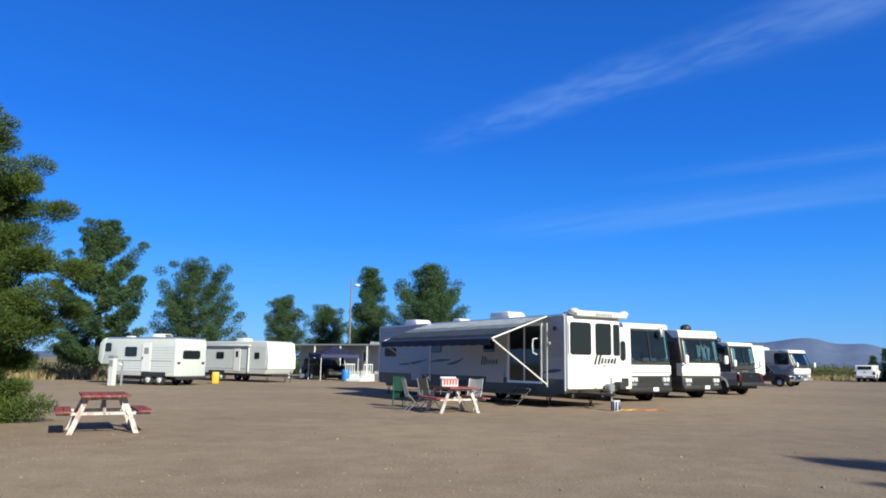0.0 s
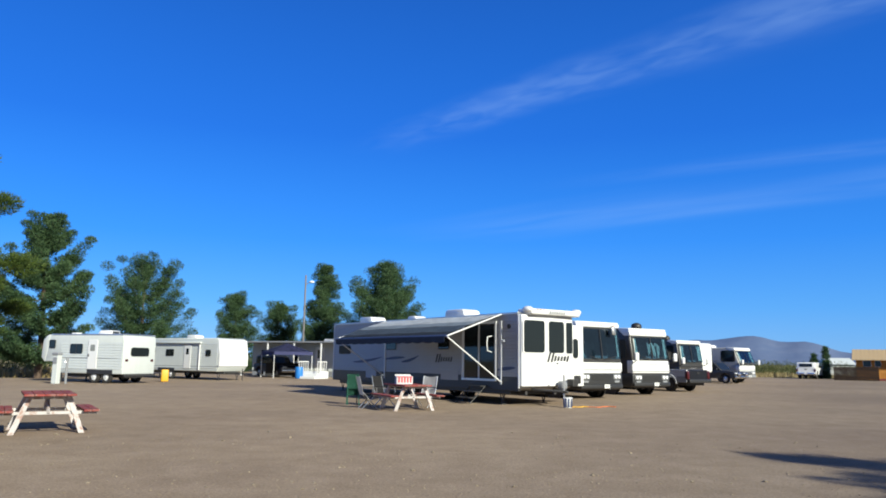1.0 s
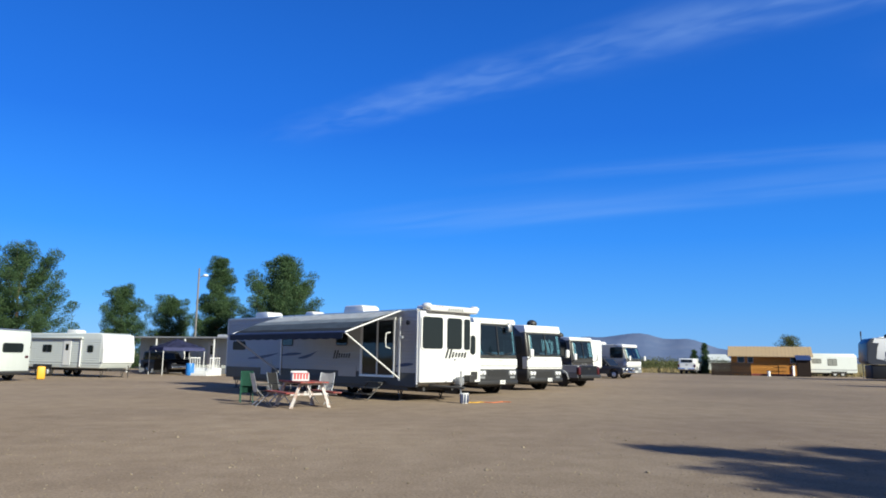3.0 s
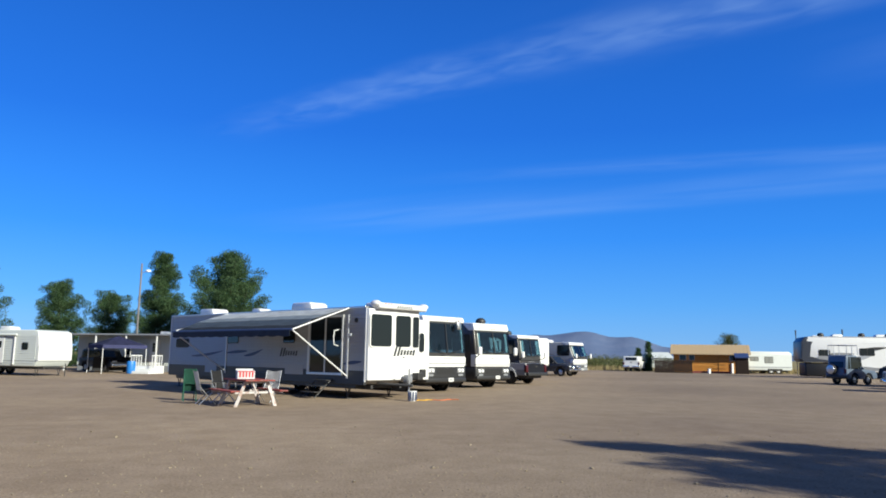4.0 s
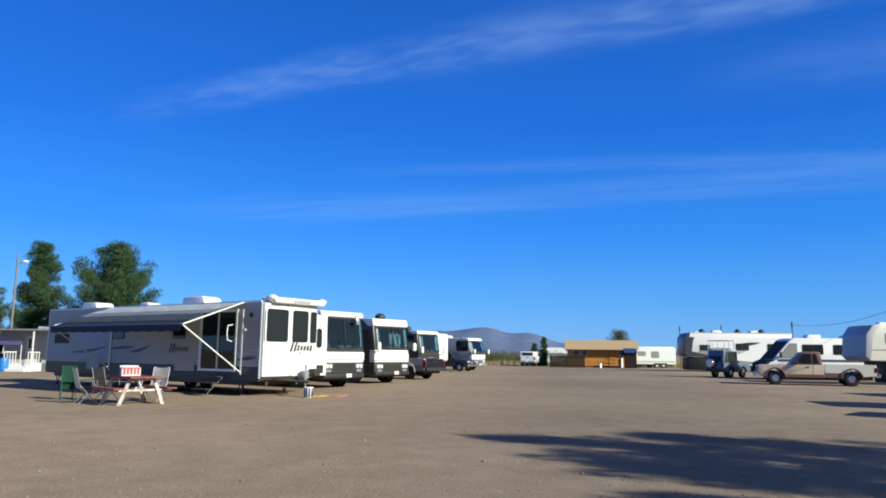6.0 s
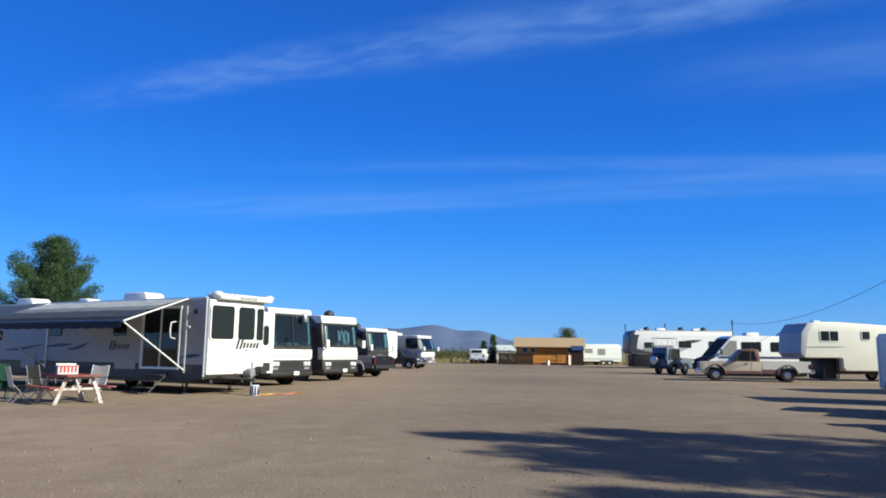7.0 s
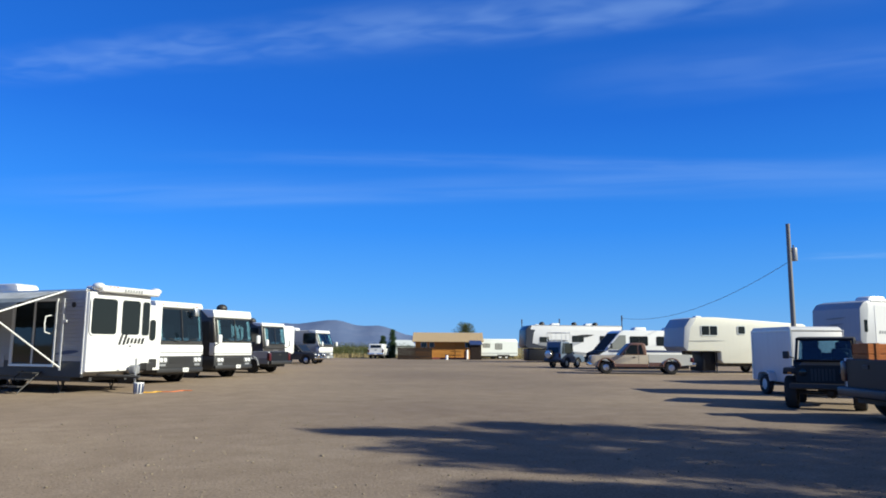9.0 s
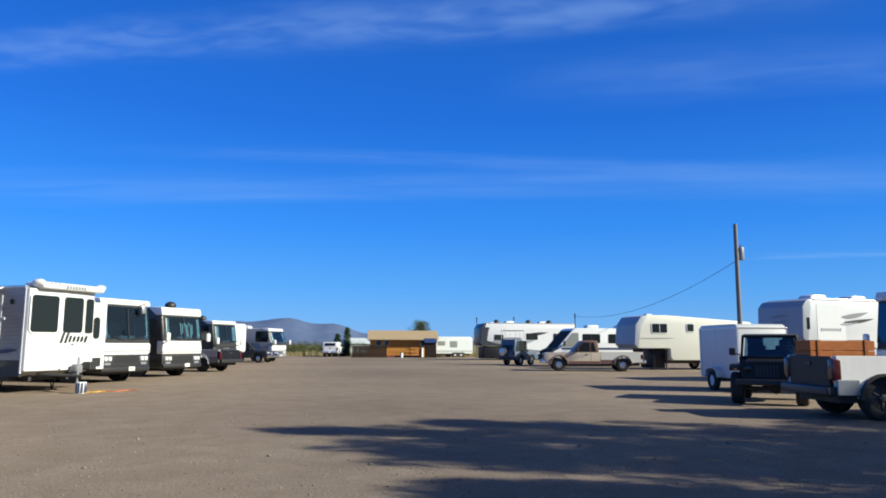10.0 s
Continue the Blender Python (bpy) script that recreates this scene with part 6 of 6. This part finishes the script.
def folding_chair(m, seat, back, label):
    t = thing("folding_chair", m, label, "chair", "chairs round the picnic table")
    for sd in (-1, 1):
        part("leg", tube([(0.24, sd * 0.25, 0.0), (-0.22, sd * 0.25, 0.5)], 0.013, 6), ALU, t)
        part("leg", tube([(-0.24, sd * 0.25, 0.0), (0.24, sd * 0.25, 0.46)], 0.013, 6), ALU, t)
        part("back_post", tube([(-0.2, sd * 0.26, 0.4), (-0.34, sd * 0.26, 0.98)], 0.013, 6), ALU, t)
        part("armrest", box(0.46, 0.045, 0.025, 0.0, sd * 0.28, 0.64, 0.01), PLASTIC, t)
        part("arm_post", tube([(0.22, sd * 0.28, 0.45), (0.2, sd * 0.28, 0.63)], 0.012, 6), ALU, t)
    def sheet(pts, w):
        bm = bmesh.new()
        rows = [[bm.verts.new((px, w * (j / 6 - 0.5), pz - 0.035 * math.sin(math.pi * j / 6))) for j in range(7)] for px, pz in pts]
        for p, q in zip(rows, rows[1:]):
            for j in range(6):
                bm.faces.new((p[j], p[j + 1], q[j + 1], q[j]))
        bmesh.ops.solidify(bm, geom=bm.faces[:], thickness=0.012)
        return bm
    part("seat", sheet([(0.24, 0.47), (0.1, 0.44), (-0.08, 0.42), (-0.22, 0.42)], 0.5), seat, t, smooth=True)
    part("backrest", sheet([(-0.22, 0.44), (-0.26, 0.6), (-0.3, 0.8), (-0.345, 0.99)], 0.5), back, t, smooth=True)
    return t


folding_chair(pose(-0.85, 22.9, 0, 0, 0, 15), GREYCLOTH, WHITECLOTH, "folding camp chair with a white back beside the table")
folding_chair(pose(-0.35, 23.75, 0, 0, 0, -35), GREYCLOTH, GREYCLOTH, "grey folding camp chair behind the picnic table")
folding_chair(pose(0.95, 23.6, 0, 0, 0, 235), GREYCLOTH, WHITECLOTH, "folding camp chair with a white cloth by the table")


def green_chair():
    t = thing("folded_chair", pose(-1.42, 24.5, 0, 0, 0, 12), "dark green folded camp chair standing up on thin legs", "chair")
    for a in (-0.19, 0.19):
        part("leg", tube([(a, -0.2, 0.0), (a * 0.95, 0.03, 1.0)], 0.016, 6), GREENCLOTH, t)
        part("leg", tube([(a * 0.9, 0.2, 0.0), (a * 0.95, -0.05, 0.94)], 0.016, 6), GREENCLOTH, t)
        part("armrest", box(0.05, 0.3, 0.03, a * 1.05, -0.02, 0.7, 0.01), GREENCLOTH, t)

    def hung(z0, z1, y0, y1):
        bm = bmesh.new()
        rows = [[bm.verts.new((0.19 * (k / 3 - 1), y0 + (y1 - y0) * q / 4 + 0.05 * math.sin(math.pi * k / 6), z0 + (z1 - z0) * q / 4)) for k in range(7)] for q in range(5)]
        for p, q in zip(rows, rows[1:]):
            for k in range(6):
                bm.faces.new((p[k], p[k + 1], q[k + 1], q[k]))
        bmesh.ops.solidify(bm, geom=bm.faces[:], thickness=0.012)
        return bm
    part("backrest", hung(0.52, 1.0, -0.07, 0.03), GREENCLOTH, t, smooth=True)
    part("seat", hung(0.3, 0.62, 0.08, -0.02), GREENCLOTH, t, smooth=True)


green_chair()


def pail():
    t = thing("pail", pose(5.72, 24.05, 0), "white and navy striped pail under the trailer hitch", "bucket")
    part("pail_body", cyl(0.13, 0.34, "z", 20, 0.01, r2=0.16, z=0.17), WHITE, t, smooth=True)
    for k in range(5):
        a = radians(200 + 35 * k)
        part("stripe", box(0.05, 0.012, 0.28, 0, 0, 0), NAVYBAND, t, m=pose(0.152 * math.cos(a), 0.152 * math.sin(a), 0.17, 0, 0, math.degrees(a) + 90))


pail()


def cord(name, pts, mat, label, r=0.012):
    bm = tube(pts, r, 6)
    tagged(part(name, bm, mat, smooth=True), label, "hose")


cord("hose", [(5.9 + 0.08 * k + 0.06 * math.sin(k * 2.1), 24.25 + 0.1 * math.sin(k * 1.3) + 0.03 * k, 0.014) for k in range(9)], YELLOWPLASTIC, "yellow hose lying on the gravel", 0.02)
cord("extension_lead", [(6.2 + 0.12 * k, 24.35 + 0.16 * math.sin(k * 0.9) + 0.03 * k, 0.012) for k in range(12)], ORANGE, "orange extension lead lying on the gravel", 0.016)


def pedestal():
    t = thing("hookup_pedestal", pose(-17.75, 39.4, 0, 0, 0, -20), "white utility hookup pedestal beside the trailer", "pedestal")
    part("post", box(0.32, 0.28, 1.5, 0, 0, 0.75, 0.02), OFFWHITE, t)
    part("hood", box(0.4, 0.34, 0.14, 0, -0.02, 1.55, 0.03), MIDGREY, t)
    part("outlet_door", plate(rounded(0.24, 0.34, 0.02), 0.02), MIDGREY, t, m=pose(0, -0.14, 1.2))
    t2 = thing("water_stand", pose(-17.3, 39.55, 0), "grey water standpipe with tap", "standpipe")
    part("pipe", tube([(0, 0, 0), (0, 0, 1.35)], 0.06, 10), MIDGREY, t2)
    part("tap", tube([(0, 0, 1.2), (0, -0.16, 1.2), (0, -0.18, 1.1)], 0.03, 6), ALU, t2)


pedestal()


def yellow_tub():
    t = thing("water_tank", pose(-13.75, 44.5, 0, 0, 0, 20), "yellow plastic water tank by the trailer tail", "tank")
    part("tank_body", box(0.42, 0.4, 0.72, 0, 0, 0.36, 0.07, 3), YELLOWPLASTIC, t, smooth=True)
    part("cap", cyl(0.08, 0.06, "z", 14, 0.01, z=0.74), PLASTIC, t)


yellow_tub()


# ---- the porch home and canopy behind ----
def porch_home():
    az = 118.0
    t = thing("park_home", pose(-6.4, 62.0, 0, 0, 0, heading(az)), "white park home with flat roof, porch posts and windows", "park home")
    L, W, H = 11.5, 3.4, 2.72
    part("body", span(-L / 2, L / 2, -W / 2, W / 2, 0.45, H, 0.02), OFFWHITE, t)
    part("siding", laps(L, W, 0.6, H - 0.2, 0.16, -L / 2 + 0.05, L / 2 - 0.05), OFFWHITE, t)
    part("roof", span(-L / 2 - 0.2, L / 2 + 0.2, -W / 2 - 1.9, W / 2 + 0.2, H, H + 0.12, 0.02), MIDGREY, t)
    for a in (-5.4, -2.8, -0.2, 2.4, 5.2):
        part("porch_post", span(a - 0.045, a + 0.045, -W / 2 - 1.85, -W / 2 - 1.76, 0, H, 0.008), WHITE, t)
    for a, w, h in ((-4.2, 1.2, 0.8), (-1.2, 0.5, 1.0), (3.9, 1.4, 0.9)):
        window(t, pose(a, -W / 2 - 0.018, 1.75), w, h, 0.03, frame_mat=WHITE)
    d = part("entry_door", plate(rounded(0.85, 1.95, 0.02), 0.03), WHITE, t, m=pose(1.1, -W / 2 - 0.018, 1.45))
    part("pane", plate(rounded(0.4, 0.7, 0.02), 0.036), GLASS, d, m=pose(0, 0, 0.4))
    part("skirting", span(-L / 2 + 0.05, L / 2 - 0.05, -W / 2 + 0.02, -W / 2 + 0.06, 0, 0.45), MIDGREY, t)
    aircon(t, 1.0, 0, H + 0.12, h=0.28)
    s = thing("porch_steps", pose(-6.2, 54.9, 0, 0, 0, heading(az)), "white porch steps with a slatted rail", "steps")
    for i in range(3):
        part("step", span(-0.8, 0.8, -0.9 + 0.3 * i, -0.58 + 0.3 * i + 0.9 * (i == 2), 0, 0.18 * (i + 1), 0.01), WHITE, s)
    for sd in (-0.82, 0.82):
        part("rail", span(sd - 0.03, sd + 0.03, -0.6, 0.6, 1.22, 1.28), WHITE, s)
        for k in range(5):
            part("baluster", span(sd - 0.02, sd + 0.02, -0.58 + 0.28 * k, -0.54 + 0.28 * k, 0.02, 1.22), WHITE, s)


porch_home()


def canopy():
    t = thing("canopy_tent", pose(-8.35, 56.2, 0, 0, 0, 28), "navy pop-up canopy tent with white legs", "canopy")
    w = 1.5
    bm = bmesh.new()
    n = 4
    ring = [bm.verts.new(p) for p in ((-w, -w, 1.95), (w, -w, 1.95), (w, w, 1.95), (-w, w, 1.95))]
    mid = [bm.verts.new((p.co.x * 0.5, p.co.y * 0.5, 2.28)) for p in ring]
    top = bm.verts.new((0, 0, 2.62))
    for k in range(n):
        bm.faces.new((ring[k], ring[(k + 1) % n], mid[(k + 1) % n], mid[k]))
        bm.faces.new((mid[k], mid[(k + 1) % n], top))
    bmesh.ops.solidify(bm, geom=bm.faces[:], thickness=0.015)
    part("roof", bm, TENT, t)
    for k in range(4):
        part("valance", span(-w, w, -0.012, 0.0, 1.72, 1.96), TENT, t, m=pose(0, 0, 0, 0, 0, 90 * k) @ pose(0, -w, 0))
        a = radians(45 + 90 * k)
        part("leg", tube([(w * 1.39 * math.cos(a), w * 1.39 * math.sin(a), 0), (w * 1.39 * math.cos(a), w * 1.39 * math.sin(a), 1.9)], 0.025, 6), WHITE, t)
    part("side_cloth", box(2.6, 0.04, 1.0, 0, 0, 0, 0.01), DARKCLOTH, t, m=pose(0.1, 1.2, 0.62, 12))
    b2 = thing("barrel", pose(-7.15, 54.6, 0), "blue plastic barrel beside the canopy", "barrel")
    part("barrel_body", cyl(0.29, 0.85, "z", 20, 0.05, z=0.43), BLUEPLASTIC, b2, smooth=True)
    part("hoop", cyl(0.3, 0.04, "z", 20, 0.008, z=0.6), BLUEPLASTIC, b2)


canopy()


# ---- the wooden cabin at the end of the lane ----
def cabin():
    x, y = 54.1, 75.0
    t = thing("wooden_cabin", pose(x, y, 0, 0, 0, -35), "orange stained wooden cabin with a tan metal roof", "cabin")
    L, W = 8.1, 4.0
    part("wall", span(-L / 2, L / 2, -W / 2 + 0.04, W / 2, 0, 2.25), CEDAR, t)
    for i in range(13):
        part("log_course", span(-L / 2, L / 2, -W / 2 - 0.02, -W / 2 + 0.05, 0.02 + 0.175 * i, 0.18 + 0.175 * i, 0.025, 2), CEDAR, t)
    rf = extrude([(-L / 2 - 0.35, -W / 2 - 0.7, 2.1), (-L / 2 - 0.35, -W / 2 - 0.7, 2.18), (-L / 2 - 0.35, 0, 3.3), (-L / 2 - 0.35, W / 2 + 0.4, 2.42), (-L / 2 - 0.35, W / 2 + 0.4, 2.34), (-L / 2 - 0.35, 0, 3.2)], (L + 0.7, 0, 0))
    roof = part("roof", rf, TANROOF, t)
    sl = math.degrees(math.atan2(1.12, W / 2 + 0.7))
    for i in range(22):
        a = -L / 2 - 0.3 + i * 0.4025
        part("roof_rib", span(a - 0.015, a + 0.015, 0, 2.9, 0, 0.014), TANROOF, roof, m=pose(0, -W / 2 - 0.7, 2.185, sl))
    for a, w in ((-3.0, 0.7), (-2.0, 0.55), (2.5, 0.7)):
        window(t, pose(a, -W / 2 - 0.02, 1.75), w, 0.6, 0.02, frame_mat=WHITE)
    part("entry_door", plate(rounded(0.95, 1.95, 0.02), 0.03), CEDAR, t, m=pose(1.4, -W / 2 - 0.03, 1.0))
    for a in (-1.9, -0.2):
        part("porch_rail_post", span(a - 0.05, a + 0.05, -W / 2 - 1.3, -W / 2 - 1.2, 0, 1.0), CEDAR, t)
    for k in range(2):
        part("porch_rail", span(-1.9, 1.6, -W / 2 - 1.28, -W / 2 - 1.22, 0.45 + 0.45 * k, 0.53 + 0.45 * k), CEDAR, t)
    part("porch_deck", span(-2.0, 2.2, -W / 2 - 1.35, -W / 2, 0.0, 0.2, 0.01), REDWOOD, t)
    f = thing("slat_fence", pose(47.1, 71.9, 0, 0, 0, -34), "dark brown wooden slat fence beside the cabin", "fence")
    for i in range(26):
        part("slat", box(0.145, 0.03, 1.4 + 0.06 * math.sin(i * 2.3), -1.95 + 0.156 * i, 0, 0.71, 0.006), BARNWOOD, f)
    for z in (0.35, 1.1):
        part("rail", span(-2.05, 2.05, 0.015, 0.07, z - 0.05, z + 0.05), BARNWOOD, f)
    sh = thing("garden_shed", pose(54.2, 69.4, 0, 0, 0, -34), "dark blue-roofed lean-to beside the cabin", "shed")
    part("wall", span(-0.65, 0.65, -0.8, 0.8, 0, 1.8, 0.02), BARNWOOD, sh)
    part("roof", extrude([(-0.75, -1.0, 1.75), (-0.75, -1.0, 1.83), (-0.75, 1.0, 2.3), (-0.75, 1.0, 2.2)], (1.5, 0, 0)), NAVYBAND, sh)
    for k, (xx, yy) in enumerate(((54.9, 72.0), (55.55, 71.8), (49.8, 69.2))):
        p = thing("marker_post", pose(xx, yy, 0), "short white marker post at the lot edge", "post", "marker posts")
        part("post_body", span(-0.12, 0.12, -0.12, 0.12, 0, 1.15 if k < 2 else 0.55, 0.02), WHITE, p)
    b = thing("low_building", pose(58.6, 93.5, 0, 0, 0, -12), "low white building seen behind the cypresses", "building")
    part("wall", span(-1.5, 1.5, -2, 2, 0, 1.7, 0.02), OFFWHITE, b)
    part("roof", extrude([(-1.7, -2.3, 1.65), (-1.7, 0, 2.5), (-1.7, 2.3, 1.65)], (3.4, 0, 0)), OFFWHITE, b)


cabin()


# ---- poles and cables ----
def power_pole(x, y, h, label, meter=True, lean=0.0):
    t = thing("power_pole", pose(x, y, 0, lean), label, "utility pole", "utility poles")
    part("pole", tube([(0, 0, 0), (0, 0, h * 0.5), (0, 0, h)], 0.15 if meter else 0.1, 12, 0.11 if meter else 0.07), POLEWOOD, t, smooth=True)
    if meter:
        tr = part("transformer", cyl(0.2, 0.75, "z", 16, 0.03, x=0.28, y=-0.1, z=h - 1.75), MIDGREY, t, smooth=True)
        part("bushing", cyl(0.04, 0.18, "z", 8, x=0.28, y=-0.1, z=h - 1.3), PLASTIC, tr)
        part("bracket", span(0.0, 0.3, -0.14, -0.06, h - 1.6, h - 1.52), STEEL, t)
    else:
        part("lamp_arm", tube([(0, 0, h - 0.9), (0.5, -0.3, h - 0.6)], 0.03, 6), ALU, t)
        part("lamp_head", dome(0.2, 1.2, 1, 0.6, 0.6, -0.36, h - 0.66), LAMP, t, smooth=True)
    return t


power_pole(39.85, 21.95, 8.6, "dark wooden power pole with a small transformer")
power_pole(-8.4, 66.0, 9.0, "wooden pole with a lamp beside the narrow pine", meter=False)
A, B = Vector((39.85, 21.95, 6.45)), Vector((55.4, 47.7, 4.4))
cord_pts = [tuple(A.lerp(B, k / 24) - Vector((0, 0, 1.15 * 4 * (k / 24) * (1 - k / 24)))) for k in range(25)]
tagged(part("overhead_cable", tube(cord_pts, 0.015, 6), PLASTIC), "black overhead cable sagging from the power pole", "cable")
for k, (xx, yy, hh) in enumerate(((56.6, 63.7, 4.6), (60.5, 61.5, 4.7), (55.4, 47.7, 4.5))):
    p = thing("antenna_mast", pose(xx, yy, 0), "thin dark antenna mast behind the trailers", "mast", "antenna masts")
    part("mast", tube([(0, 0, 0), (0, 0, hh)], 0.045, 8), STEEL, p)
    part("mast_head", cyl(0.07, 0.5, "z", 10, 0.01, z=hh - 0.1), STEEL, p)
